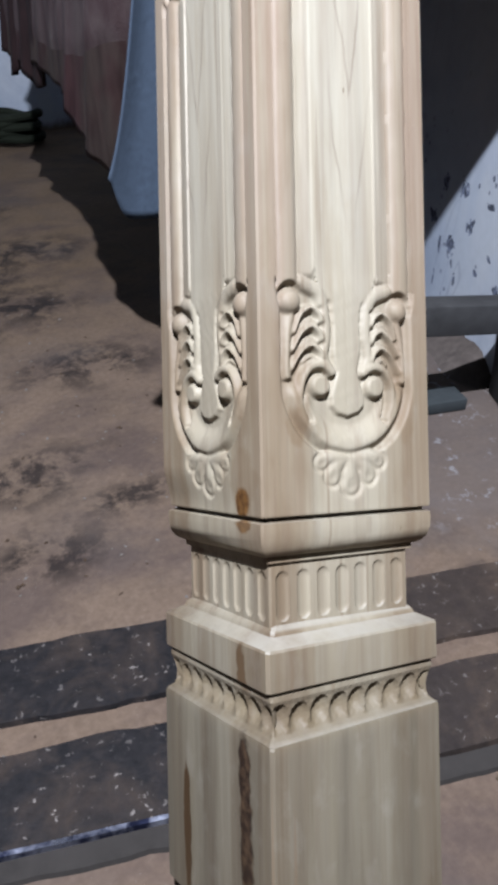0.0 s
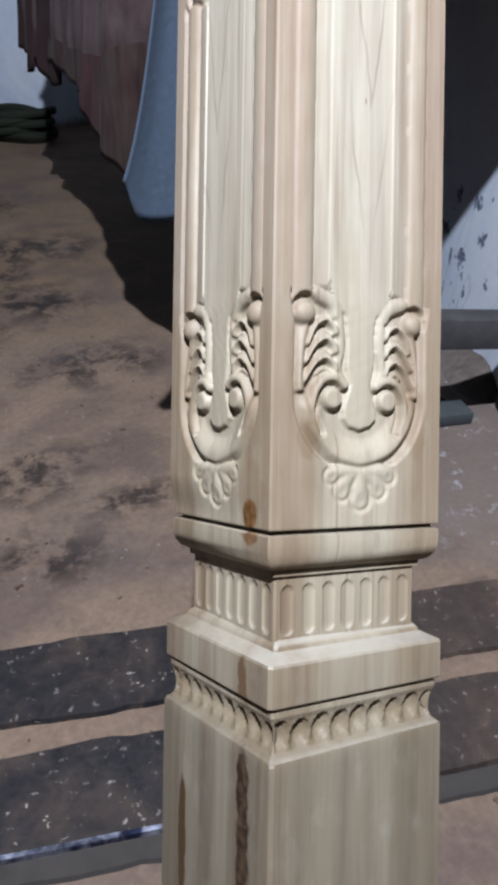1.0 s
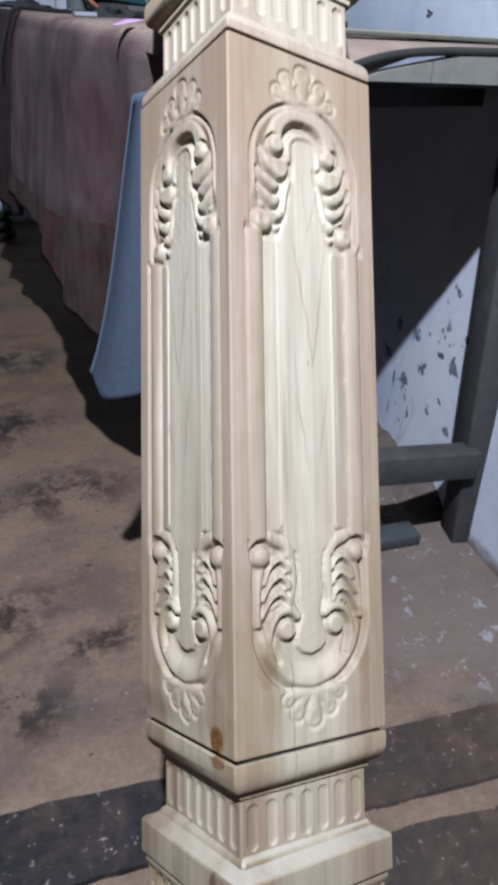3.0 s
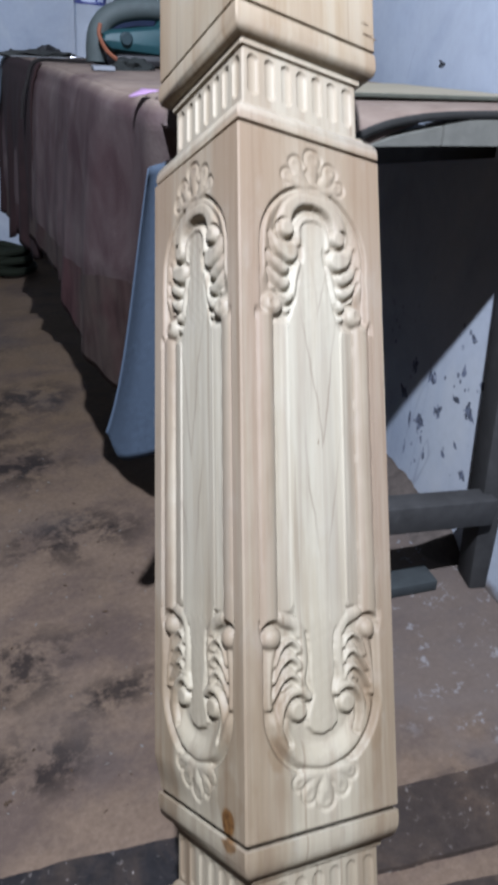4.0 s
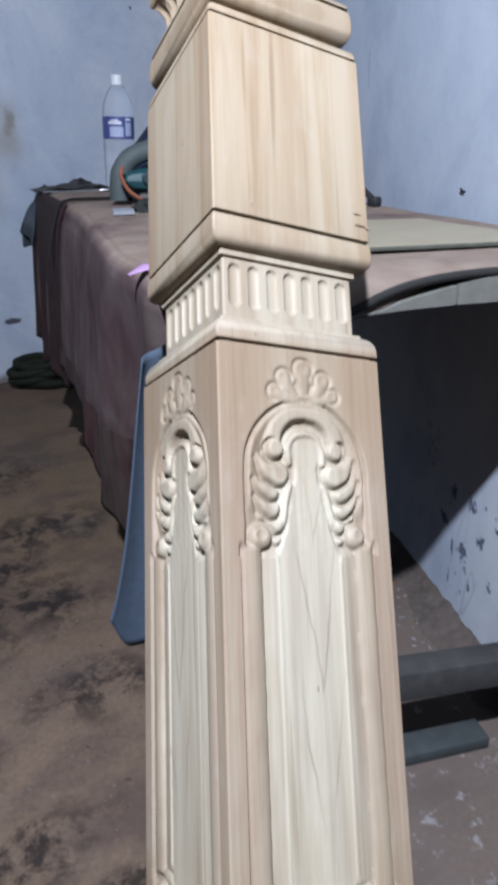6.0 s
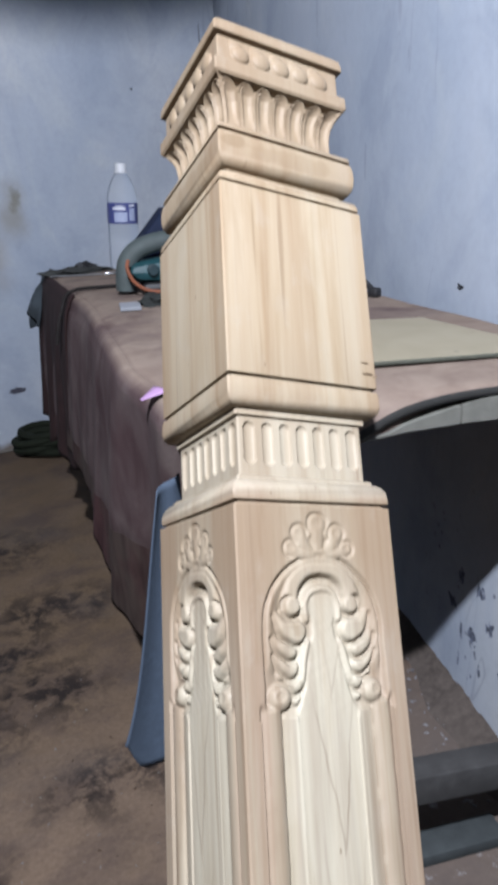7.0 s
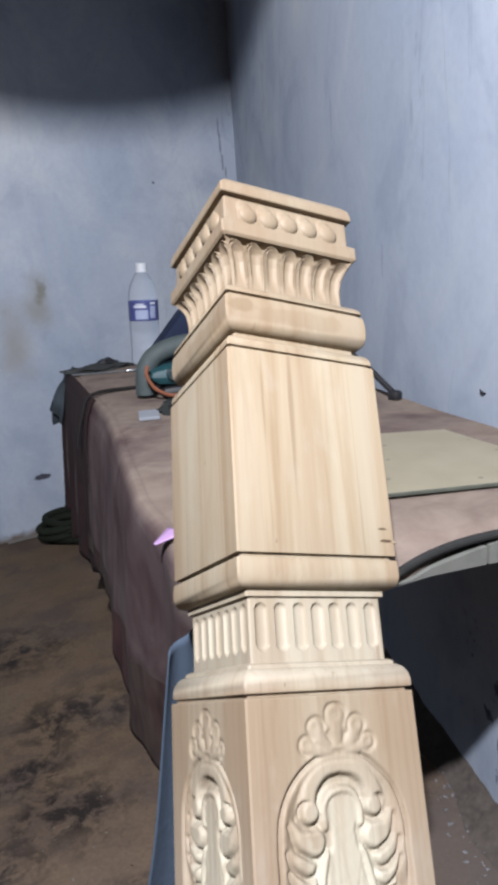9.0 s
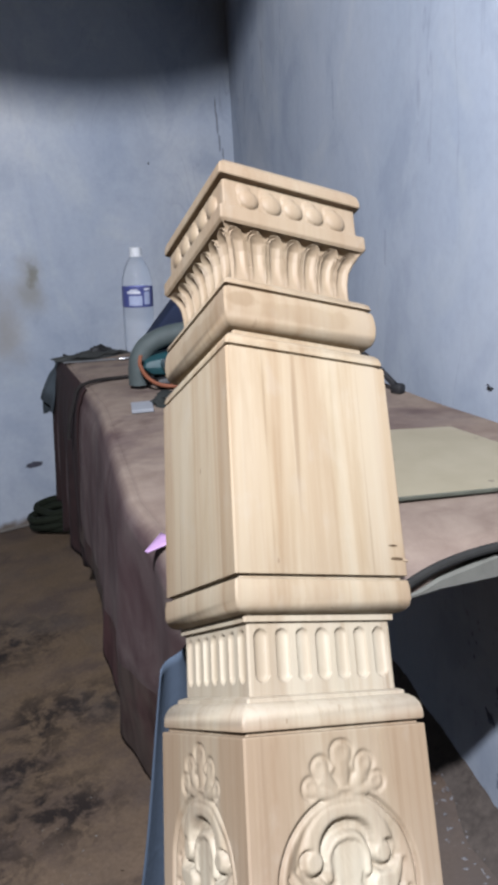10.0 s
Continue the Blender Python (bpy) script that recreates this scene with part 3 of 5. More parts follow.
def hollow(H, v, z, pts, r0, r1, floor):
    """Cuts the ground away along points."""
    pts = np.array([tuple(p) for p in arc_pts([(x, y, 0) for x, y in pts], 6)])[:, :2]
    n = len(pts) - 1
    for i in range(n):
        a, b = pts[i], pts[i + 1]
        d = b - a
        t = np.clip(((v - a[0]) * d[0] + (z - a[1]) * d[1]) / max(d @ d, 1e-9), 0, 1)
        dist = np.hypot(v - a[0] - t * d[0], z - a[1] - t * d[1])
        H = np.where(dist < r0 + (r1 - r0) * (i + t) / n, np.minimum(H, floor), H)
    return H


def shell(H, v, z, base, up, tips):
    """A small scallop of round lobes, hollowed near their tips."""
    near = np.full(v.shape, 99.0)
    for cv, cz, r in tips:
        near = np.minimum(near, np.hypot(v - cv, z - cz) - r)
        near = np.minimum(near, np.hypot(v - cv * 0.6, z - base - 0.5 * (cz - base)) - r * 0.8)
    H = np.minimum(H, -2.4 * smooth(1.8, -0.3, near))
    for cv, cz, r in tips:
        H = stroke(H, v, z, [(0.30 * cv, base + 2.5 * up), (0.75 * cv, base + 0.55 * (cz - base)), (cv, cz)], 3.4, r, -2.6, 2.7)
    for cv, cz, r in tips:
        dist = np.hypot(v - cv, z - cz - 0.8 * up) / (r * 0.60)
        H = np.where(dist < 1, np.minimum(H, -0.2 - 0.9 * (1 - dist ** 2) * smooth(-0.9, 0.5, up * (z - cz) / r)), H)
    return H


def soften(H):
    G = H.copy()
    G[1:-1] = (H[:-2] + 2 * H[1:-1] + H[2:]) / 4
    B = G.copy()
    B[:, 1:-1] = (G[:, :-2] + 2 * G[:, 1:-1] + G[:, 2:]) / 4
    return B


def carve(u, z, h):
    """Relief of one shaft face: shell, scroll and leaves below and above a long panel."""
    u, z = u * 1000.0, z * 1000.0
    wob = 0.35 * np.sin(u * 0.21 + 1.3) * np.sin(z * 0.17) + 0.25 * np.sin(u * 0.09 + z * 0.31)
    v = np.abs(u + 0.5 * wob)
    zr = z
    H = np.zeros_like(v)
    # lower scroll
    low = z < 290
    z = zr + wob
    s = np.where(z < 131, (np.sqrt((v / 46.5) ** 2 + ((z - 131) / 46.2) ** 2) - 1) * 45, v - 46.5)
    L = -5.6 * (1 - smooth(0.0, 3.0, s))
    rim = np.where(s > -5.2, -0.2 - 5.8 * ((s + 5.2) / 5.2), -0.2 - 5.8 * smooth(-5.2, -22.0, s) ** 1.2)
    fade = smooth(133, 120, z)
    L = np.where((s < 0) & (z < 133), np.maximum(L, -5.0 + (rim + 5.0) * fade), L)
    lean = smooth(132, 172, z)
    rim_v = np.interp(z, [112, 124, 135, 150, 162, 172], [40.5, 43.5, 44.6, 44.0, 42.0, 39.5])
    side = -0.4 - 4.6 * np.clip((v - rim_v) / (46.8 - rim_v), 0, 1)
    L = np.where((z >= 131) & (z < 172) & (v > rim_v - 5) & (v < 46.8), np.maximum(L, np.where(v > rim_v, side, -0.4 - 3.2 * ((rim_v - v) / 5.0) ** 1.5) - 1.5 * lean), L)
    L = stroke(L, v, z, [(33, 190), (20, 184), (16, 172), (15.5, 158), (17, 146), (12.5, 139)], 5.0, 3.4, -4.4, 3.2)
    L = np.where((v > 18) & (v < rim_v - 3) & (z > 140) & (z < 176), np.minimum(L, -4.2), L)
    for top, out in ((174.0, -1.5), (163.0, 0.0), (152.0, 1.2)):
        L = hollow(L, v, z, [(22.0, top - 5.0), (27.5, top - 3.6), (32.5, top - 7.5), (36.5, top - 13.5)], 3.6, 1.4, -5.4)
        L = stroke(L, v, z, [(18.8, top - 6.5), (21.0, top - 2.2), (26.5, top + 0.6), (33.5, top - 3.8), (39.5 + out, top - 14.5)], 2.4, 1.5, -4.2, 4.0)
        L = stroke(L, v, z, [(22.5, top - 8.6), (27.0, top - 6.8), (31.5, top - 10.0)], 2.2, 1.2, -4.8, 2.6)
    L = hollow(L, v, z, [(14, 135), (20, 138), (28, 135), (31, 127), (31.5, 118), (28, 108)], 3.6, 2.4, -5.8)
    L = stroke(L, v, z, [(12, 137), (19, 141), (28, 138.5), (33.5, 130), (34.5, 119), (30, 108)], 3.6, 2.0, -4.2, 4.6)
    c = np.interp(z, [109.5, 112, 116, 122, 130, 137, 142, 150, 160, 170, 178, 184, 190, 196], [-1, 8, 12.5, 13, 10, 7.5, 9, 10.5, 10.5, 10.5, 11.5, 15, 21, 22.5])
    L = np.where((v < c) & (z > 105), -2.2, L)
    d = np.hypot(v - 20.5, z - 128.5)
    L = np.where((d < 9.2) & (v > c), np.minimum(L, -5.6), L)
    L = ball(L, v, z, 20.5, 128.5, 7.5, -4.4, 6.6)
    L = shell(L, v, z, 87, -1, ((21.5, 82.5, 5.2), (13.4, 74.0, 6.2), (0.0, 68.3, 7.4)))
    top = np.where(v > 35.2, 183.0, 193.0)
    wide = np.where(v < 24, 9.0, 3.5)
    k = smooth(-1.0, 1.0, (z - top) / wide)
    L = L * (1 - k) + panel_profile(v) * k
    L = np.where((np.hypot(v - 40.5, z - 179.5) < 9.0) & (z > 172), np.minimum(L, -5.4), L)
    L = ball(L, v, z, 40.5, 177.5, 7.5, -4.6, 6.4)
    # upper scroll
    s = np.where(z > 450, (np.sqrt((v / 45.5) ** 2 + ((z - 450) / 48.0) ** 2) - 1) * 46, v - 45.5)
    U = -5.2 * (1 - smooth(0.0, 1.8, s))
    ring = np.where(s > -2.2, -0.6 - 4.6 * ((s + 2.2) / 2.2) ** 2, -0.6 - 3.2 * smooth(-2.2, -10.5, s))
    ring = np.where(np.abs(s + 11.0) < 1.0, -5.4, ring)
    ring = np.where(s < -12.0, -4.4, ring)
    fade = smooth(414, 434, z)
    U = np.where((s < 0) & (z > 414), np.maximum(U, -5.2 + (ring + 5.2) * fade), U)
    U = hollow(U, v, z, [(0, 481.5), (10, 479.5), (17.0, 472), (19.5, 460)], 3.2, 3.4, -6.6)
    U = stroke(U, v, z, [(0, 490.0), (12, 487.5), (21.5, 479.5), (25.5, 466)], 5.0, 6.8, -4.0, 4.6)
    U = stroke(U, v, z, [(0, 475.5), (8, 473.5), (13.2, 466), (12.8, 455)], 2.6, 2.6, -4.2, 3.2)
    U = stroke(U, v, z, [(13, 440), (16.5, 428), (19, 416), (24, 404)], 2.4, 3.0, -4.2, 3.0)
    c = np.interp(z, [386, 396, 404, 412, 424, 436, 444, 452, 460, 466, 471, 474], [22.5, 22.5, 20, 16.5, 14, 11.5, 9, 8.5, 11, 11, 7, -1])
    U = np.where((v < c) & (z < 478), -2.7, U)
    for cv, cz, r in ((25, 414, 5.6), (27.5, 424.5, 6.0), (28.0, 435.5, 6.4)):
        way = [(cv - 1, cz), (cv + 6, cz + 3.5), (cv + 11.5, cz + 11)]
        U = np.where(v > c, hollow(U, v, z, [(x, y - 2.6) for x, y in way], r + 0.3, 2.0, -5.6), U)
        U = stroke(U, v, z, way, r, 1.8, -4.6, 5.2)
    way = [(21.5, 447.5), (30, 450.5), (37, 461)]
    U = np.where(v > c, hollow(U, v, z, [(x, y - 2.6) for x, y in way], 8.4, 2.2, -5.8), U)
    U = stroke(U, v, z, way, 8.2, 2.0, -4.2, 5.8)
    U = np.where(v > c, hollow(U, v, z, [(22.0, 460.5), (26, 465.5)], 6.4, 5.4, -5.8), U)
    U = ball(U, v, z, 23.0, 464.5, 6.6, -3.8, 5.2)
    U = shell(U, v, z, 496, 1, ((22.5, 503.0, 5.4), (15.0, 513.5, 6.2), (0.0, 520.5, 7.6)))
    top = np.where(v > 35.2, 402.0, 396.0)
    k = smooth(1.0, -1.0, (z - top) / wide)
    U = U * (1 - k) + panel_profile(v) * k
    U = np.where((np.hypot(v - 35.5, z - 408.5) < 9.6) & (z > 404), np.minimum(U, -5.2), U)
    U = ball(U, v, z, 35.5, 406.5, 8.2, -4.4, 6.2)
    U = np.where(np.hypot(v - 36.5, z - 407.5) < 2.8, U - 1.2, U)
    H = np.where(low, L, U)
    # knife marks and hand wobble
    z = zr
    worked = ((z > 56) & (z < 190)) | ((z > 394) & (z < 529))
    H = H + (0.10 * np.sin(u * 0.55 + 2.0 * np.sin(z * 0.23)) * np.sin(z * 0.45 + 0.2 * u) + 0.07 * np.sin(u * 1.7 + z * 0.9)) * (H < -0.2) * worked
    H = np.where(worked, soften(soften(H)), H)
    H = H + 0.05 * np.sin(u * 0.9 + 3 * np.sin(u * 0.21)) * np.sin(z * 0.012 + u * 0.3)
    edge = smooth(62.0, 58.0, np.abs(u))
    return H * edge * 0.00092


def flutes(z0, z1, n, pitch, half, deep):
    """Upright round-ended flutes across a face."""
    def f(u, z, h):
        k = np.clip(np.round(u / pitch + (0.5 if n % 2 == 0 else 0)), -(n // 2) + (1 if n % 2 == 0 else 0), n // 2) - (0.5 if n % 2 == 0 else 0)
        du = u - k * pitch + 0.0004 * np.sin(k * 7.3)
        zc = np.clip(z, z0 + half, z1 - half)
        d = np.hypot(du, z - zc) / half
        return np.where(d < 1, -deep * np.sqrt(np.clip(1 - d * d, 0, 1)) ** 0.7, 0.0)
    return f


def leaf_row(u, z, h):
    """Gouged scoops with round tops, a little uneven, and ragged ridges between them."""
    pitch = 0.0143
    k = np.clip(np.round(u / pitch), -4, 4)
    du = u - k * pitch - 0.0006 * np.sin(k * 5.1) - 0.05 * (z + 0.065)
    t = np.clip((z + 0.0752 + 0.0006 * np.sin(k * 3.7)) / 0.0195, 0, 1)
    half = 0.0067 * np.sqrt(np.clip(1 - (np.clip(t - 0.58, 0, 1) / 0.42) ** 2, 0.0, 1)) * (0.86 + 0.14 * np.clip(t / 0.58, 0, 1))
    d = np.abs(du) / np.maximum(half, 1e-5)
    cut = np.where((d < 1) & (t > 0) & (t < 1), -0.0050 * (1 - d * d) ** 0.8 * smooth(0.0, 0.5, t), 0.0)
    rag = 0.0003 * np.sin(u * 2100 + 3 * np.sin(z * 900)) * np.sin(z * 1300 + u * 700)
    return (cut + rag * smooth(0.0, 0.2, t)) * smooth(h - 0.0004, h - 0.0030, np.abs(u))


def petals(u, z, h):
    """Tall round-topped petals on the flaring bell, and pearls on the frieze above."""
    un = u / np.maximum(h, 0.01) * 0.064
    pitch = 0.0184
    k = np.round(un / pitch)
    du = un - k * pitch
    top = 0.8805 - 0.0088
    d = np.where(z < top, np.abs(du) / 0.0088, np.hypot(du, (z - top)) / 0.0088)
    on = (z > 0.8385) & (z < 0.8818)
    up = smooth(0.841, 0.862, z)
    scoop = -0.0006 - 0.0020 * up * smooth(0.72, 0.15, d)
    rim = (0.35 + 0.65 * up) * (0.0010 * np.exp(-((d - 0.94) / 0.06) ** 2) + 0.0010 * np.exp(-((d - 0.70) / 0.06) ** 2))
    step = -0.0012 * up * np.exp(-((d - 0.80) / 0.05) ** 2)
    out = np.where(on & (d < 1), scoop + rim + step, np.where(on, -0.0020 - 0.0048 * smooth(0.852, 0.873, z), 0.0))
    out = out * np.where(on, smooth(0.8385, 0.846, z), 1)
    for c in (-0.0372, -0.0186, 0.0, 0.0186, 0.0372):
        r = 0.0088 + 0.0004 * math.sin(c * 900)
        q = np.hypot(u - c, (z - 0.9068) * 1.05 + 0.12 * (u - c)) / r
        out = np.maximum(out, np.where((q < 1) & (z > 0.897) & (z < 0.9195), 0.0040 * np.clip(1 - q * q, 0, 1) ** 0.55, -1))
        q = np.hypot(u - c + 0.0035, z - 0.9138) / 0.0062
        out = np.maximum(out, np.where((q < 1) & (z > 0.897) & (z < 0.9200), 0.0016 * np.clip(1 - q * q, 0, 1) ** 0.5, -1))
    return out * smooth(h - 0.0005, h - 0.004, np.abs(u))


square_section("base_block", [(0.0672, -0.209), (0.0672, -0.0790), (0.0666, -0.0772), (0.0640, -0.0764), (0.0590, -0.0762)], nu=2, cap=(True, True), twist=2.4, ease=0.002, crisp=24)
square_section("leaf_moulding", [(0.0600, -0.0496), (0.0638, -0.0500), (0.0642, -0.0530), (0.0630, -0.0560), (0.0618, -0.0640), (0.0616, -0.0700), (0.0624, -0.0735), (0.0646, -0.0757), (0.0664, -0.0770)][::-1], leaf_row, 150, 0.0008, label="row of gouged round-topped scoops", twist=2.0)
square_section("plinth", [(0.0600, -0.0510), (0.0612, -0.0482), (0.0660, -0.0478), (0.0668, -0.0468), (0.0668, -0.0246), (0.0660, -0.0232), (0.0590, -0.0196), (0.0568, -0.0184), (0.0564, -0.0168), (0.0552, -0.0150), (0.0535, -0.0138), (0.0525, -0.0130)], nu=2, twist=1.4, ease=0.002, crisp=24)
square_section("lower_neck", [(0.0532, -0.0165), (0.0532, 0.0225), (0.0534, 0.0235), (0.0556, 0.0240), (0.0560, 0.0275), (0.0545, 0.0285)], flutes(-0.0115, 0.0180, 7, 0.0147, 0.0046, 0.0018), 150, 0.0008, label="neck with seven round-ended flutes a side")
square_section("lower_torus", [(0.0545, 0.0275), (0.0575, 0.0280), (0.0605, 0.0295), (0.0632, 0.0330), (0.0647, 0.0385), (0.0650, 0.0445), (0.0648, 0.0482), (0.0625, 0.0490)], nu=2)
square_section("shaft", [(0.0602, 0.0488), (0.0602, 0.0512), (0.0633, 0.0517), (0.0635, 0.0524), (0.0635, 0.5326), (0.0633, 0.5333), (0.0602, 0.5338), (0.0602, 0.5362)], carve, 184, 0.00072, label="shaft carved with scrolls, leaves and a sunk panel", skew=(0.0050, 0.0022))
square_section("shoulder", [(0.0610, 0.5358), (0.0632, 0.5363), (0.0636, 0.5372), (0.0636, 0.5410), (0.0628, 0.5455), (0.0606, 0.5492), (0.0580, 0.5512), (0.0562, 0.5518), (0.0560, 0.5540), (0.0540, 0.5550), (0.0520, 0.5556)], nu=2, skew=(0.0035, 0.0022))
square_section("upper_neck", [(0.0530, 0.5545), (0.0530, 0.5975), (0.0532, 0.5983), (0.0556, 0.5988), (0.0558, 0.6030), (0.0550, 0.6040)], flutes(0.5630, 0.5945, 7, 0.0146, 0.0047, 0.0026), 150, 0.0008, label="neck with seven round-ended flutes a side")
square_section("upper_torus", [(0.0545, 0.6030), (0.0580, 0.6034), (0.0610, 0.6046), (0.0634, 0.6072), (0.0646, 0.6120), (0.0646, 0.6190), (0.0640, 0.6238), (0.0618, 0.6245)], nu=2, skew=(0.0, 0.0015))
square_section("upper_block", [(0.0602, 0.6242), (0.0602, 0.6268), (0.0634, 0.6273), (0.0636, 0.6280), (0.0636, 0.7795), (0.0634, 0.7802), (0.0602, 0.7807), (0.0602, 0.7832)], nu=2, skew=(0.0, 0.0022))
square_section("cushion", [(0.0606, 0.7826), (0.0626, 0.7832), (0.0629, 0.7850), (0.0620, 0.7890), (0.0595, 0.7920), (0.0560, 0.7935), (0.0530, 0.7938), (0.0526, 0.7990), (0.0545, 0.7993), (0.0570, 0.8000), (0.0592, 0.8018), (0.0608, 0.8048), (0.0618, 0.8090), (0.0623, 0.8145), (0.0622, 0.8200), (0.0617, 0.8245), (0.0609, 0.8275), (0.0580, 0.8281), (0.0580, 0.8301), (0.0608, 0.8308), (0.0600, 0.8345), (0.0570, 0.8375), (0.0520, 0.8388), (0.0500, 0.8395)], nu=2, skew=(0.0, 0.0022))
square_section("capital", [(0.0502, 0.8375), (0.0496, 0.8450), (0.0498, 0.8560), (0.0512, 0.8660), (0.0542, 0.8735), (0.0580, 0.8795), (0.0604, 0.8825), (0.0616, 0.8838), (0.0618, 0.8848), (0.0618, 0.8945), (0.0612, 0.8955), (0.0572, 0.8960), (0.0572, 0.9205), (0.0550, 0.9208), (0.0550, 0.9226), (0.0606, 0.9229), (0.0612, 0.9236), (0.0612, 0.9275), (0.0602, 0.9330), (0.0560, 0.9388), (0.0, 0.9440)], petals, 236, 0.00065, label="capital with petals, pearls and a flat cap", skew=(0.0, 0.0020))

# ---- the table under its dust sheet ----
H = 0.70
FAR_END = 1.757
TOP = [(0.175, 0.475), (0.205, 0.440), (0.300, 0.432), (0.420, 0.428), (0.470, 0.416), (0.550, 0.392), (0.705, 0.350), (0.742, 0.66), (0.775, 0.93), (0.93, 1.75), (0.396, 1.750), (0.324, 1.18), (0.218, 0.70), (0.209, 0.58)]

table = thing("work_table", pose(0.5, 1.1, 0), "old grey timber work table under a faded dust sheet", "table")


def local(x, y, z):
    return (x - 0.5, y - 1.1, z)


def board(pts, z0, z1, bevel=0.0):
    bm = bmesh.new()
    lo = [bm.verts.new(local(x, y, z0)) for x, y in pts]
    hi = [bm.verts.new(local(x, y, z1)) for x, y in pts]
    bm.faces.new(hi)
    bm.faces.new(lo[::-1])
    for i in range(len(pts)):
        k = (i + 1) % len(pts)
        bm.faces.new((lo[i], lo[k], hi[k], hi[i]))
    bmesh.ops.recalc_face_normals(bm, faces=bm.faces[:])
    if bevel:
        bmesh.ops.bevel(bm, geom=bm.edges[:], offset=bevel, segments=1, affect="EDGES")
    return bm


part("tabletop", board([(px + (0.04 if px < 0.4 else 0.0), max(py, 0.53)) for px, py in TOP], 0.628, 0.650), GREY_TIMBER, table)
def front_y(x):
    return np.interp(x, [0.25, 0.40, 0.47, 0.55, 0.71], [0.428, 0.424, 0.412, 0.388, 0.345])


def sweep(x0, x1, y_in, y_out, z0, z1, nseg=16):
    """A board that follows the table's front edge."""
    bm = bmesh.new()
    rows = []
    for i in range(nseg + 1):
        px = x0 + (x1 - x0) * i / nseg
        fy = float(front_y(px))
        zt = max(z0 + 0.002, min(z1, float(np.interp(px, [0.30, 0.35, 0.40, 0.46, 0.50], [0.646, 0.661, 0.675, 0.686, 0.694]))))
        rows.append([bm.verts.new(local(px, fy + v, w)) for v, w in ((y_in, z0), (y_out, z0), (y_out, zt), (y_in, zt))])
    for r, q in zip(rows, rows[1:]):
        for k in range(4):
            bm.faces.new((r[k], q[k], q[(k + 1) % 4], r[(k + 1) % 4]))
    bm.faces.new(rows[0][::-1])
    bm.faces.new(rows[-1])
    bmesh.ops.recalc_face_normals(bm, faces=bm.faces[:])
    return bm


for x0, x1 in ((0.34, 0.4605), (0.4635, 0.703)):
    part("edge_board", sweep(x0, x1, -0.004, -0.020, 0.667, 0.694), EDGE_TIMBER, table, "grey edging board under the sheet")


def leg(x, y, dx, dy, w, d, turn=0.0):
    bm = bmesh.new()
    box(bm, (-w / 2, -d / 2, 0.0), (w / 2, d / 2, 0.672), 0.003, pose(0, 0, 0, 0, 0, turn))
    for v in bm.verts:
        v.co.x += dx * v.co.z / 0.67
        v.co.y += dy * v.co.z / 0.67
    bmesh.ops.transform(bm, matrix=Matrix.Translation(local(x, y, 0)), verts=bm.verts[:])
    part("leg", bm, GREY_TIMBER, table, "squared grey table leg")


leg(0.687, 0.397, -0.02, 0.03, 0.039, 0.052, -24)
leg(0.405, 0.700, 0.0, 0.0, 0.045, 0.045)
leg(0.700, 1.690, 0.0, 0.0, 0.045, 0.045)
leg(0.850, 1.690, 0.0, 0.0, 0.045, 0.045)
bm = bmesh.new()
box(bm, (-0.17, -0.019, -0.022), (0.185, 0.019, 0.022), 0.0025, Matrix.Translation(local(0.485, 0.423, 0.172)) @ pose(0, 0, 0, 0, 5.5, -12))
part("foot_rail", bm, GREY_TIMBER, table, "squared grey foot rail")


def edge_x(y):
    return np.interp(y, [0.43, 0.475, 0.58, 0.70, 1.18, 1.64, 1.755], [0.192, 0.183, 0.204, 0.213, 0.319, 0.374, 0.392])


def back_x(y):
    return np.interp(y, [0.40, 0.66, 0.937, 1.755], [0.702, 0.744, 0.777, 0.94])


def wave(x, y, k=0.0):
    return np.sin(x * 9.1 + 3.7 * y + k) * np.sin(y * 7.3 - 2.1 * x + 2 * k) + 0.5 * np.sin(x * 23 + k) * np.sin(y * 19 + x * 6)


sheet = thing("dust_sheet", pose(0.5, 1.1, H), "faded maroon dust sheet with sawdust draped over the table", "cloth")
na, nb = 70, 120
a, b = np.meshgrid(np.linspace(0, 1, na), np.linspace(0, 1, nb))
x = edge_x(0.42) + (back_x(0.42) - edge_x(0.42)) * a
f0 = front_y(x) - 0.016
y = f0 + (FAR_END - f0) * b
x = edge_x(y) + (back_x(y) - edge_x(y)) * a
z = H + 0.0022 * wave(x, y) + 0.0015
d = np.clip((y - f0) / 0.022, 0, 1)
z = z - 0.007 * (1 - np.sqrt(np.clip(1 - (1 - d) ** 2, 0, 1)))
z = z - 0.030 * smooth(0.47, 0.33, x) * np.clip(1 - (y - f0) / 0.07, 0, 1) ** 1.5
d = np.clip((x - edge_x(y)) / 0.022, 0, 1)
z = z - 0.020 * (1 - np.sqrt(np.clip(1 - (1 - d) ** 2, 0, 1)))
me = grid_mesh("sheet_top", np.stack([x - 0.5, y - 1.1, z - H], -1).reshape(-1, 3), na, nb)
place(me, "sheet_top", CLOTH, sheet, "", 60)
# two layers of cloth fall down the long side
RED_CLOTH = Nodes("wine_red_cloth", 0.95, 0.0, 0.15)
f = RED_CLOTH.noise(20, 4, 0.6, 0.8, RED_CLOTH.mapped((1, 1, 0.35)))
g = RED_CLOTH.noise(6, 3)
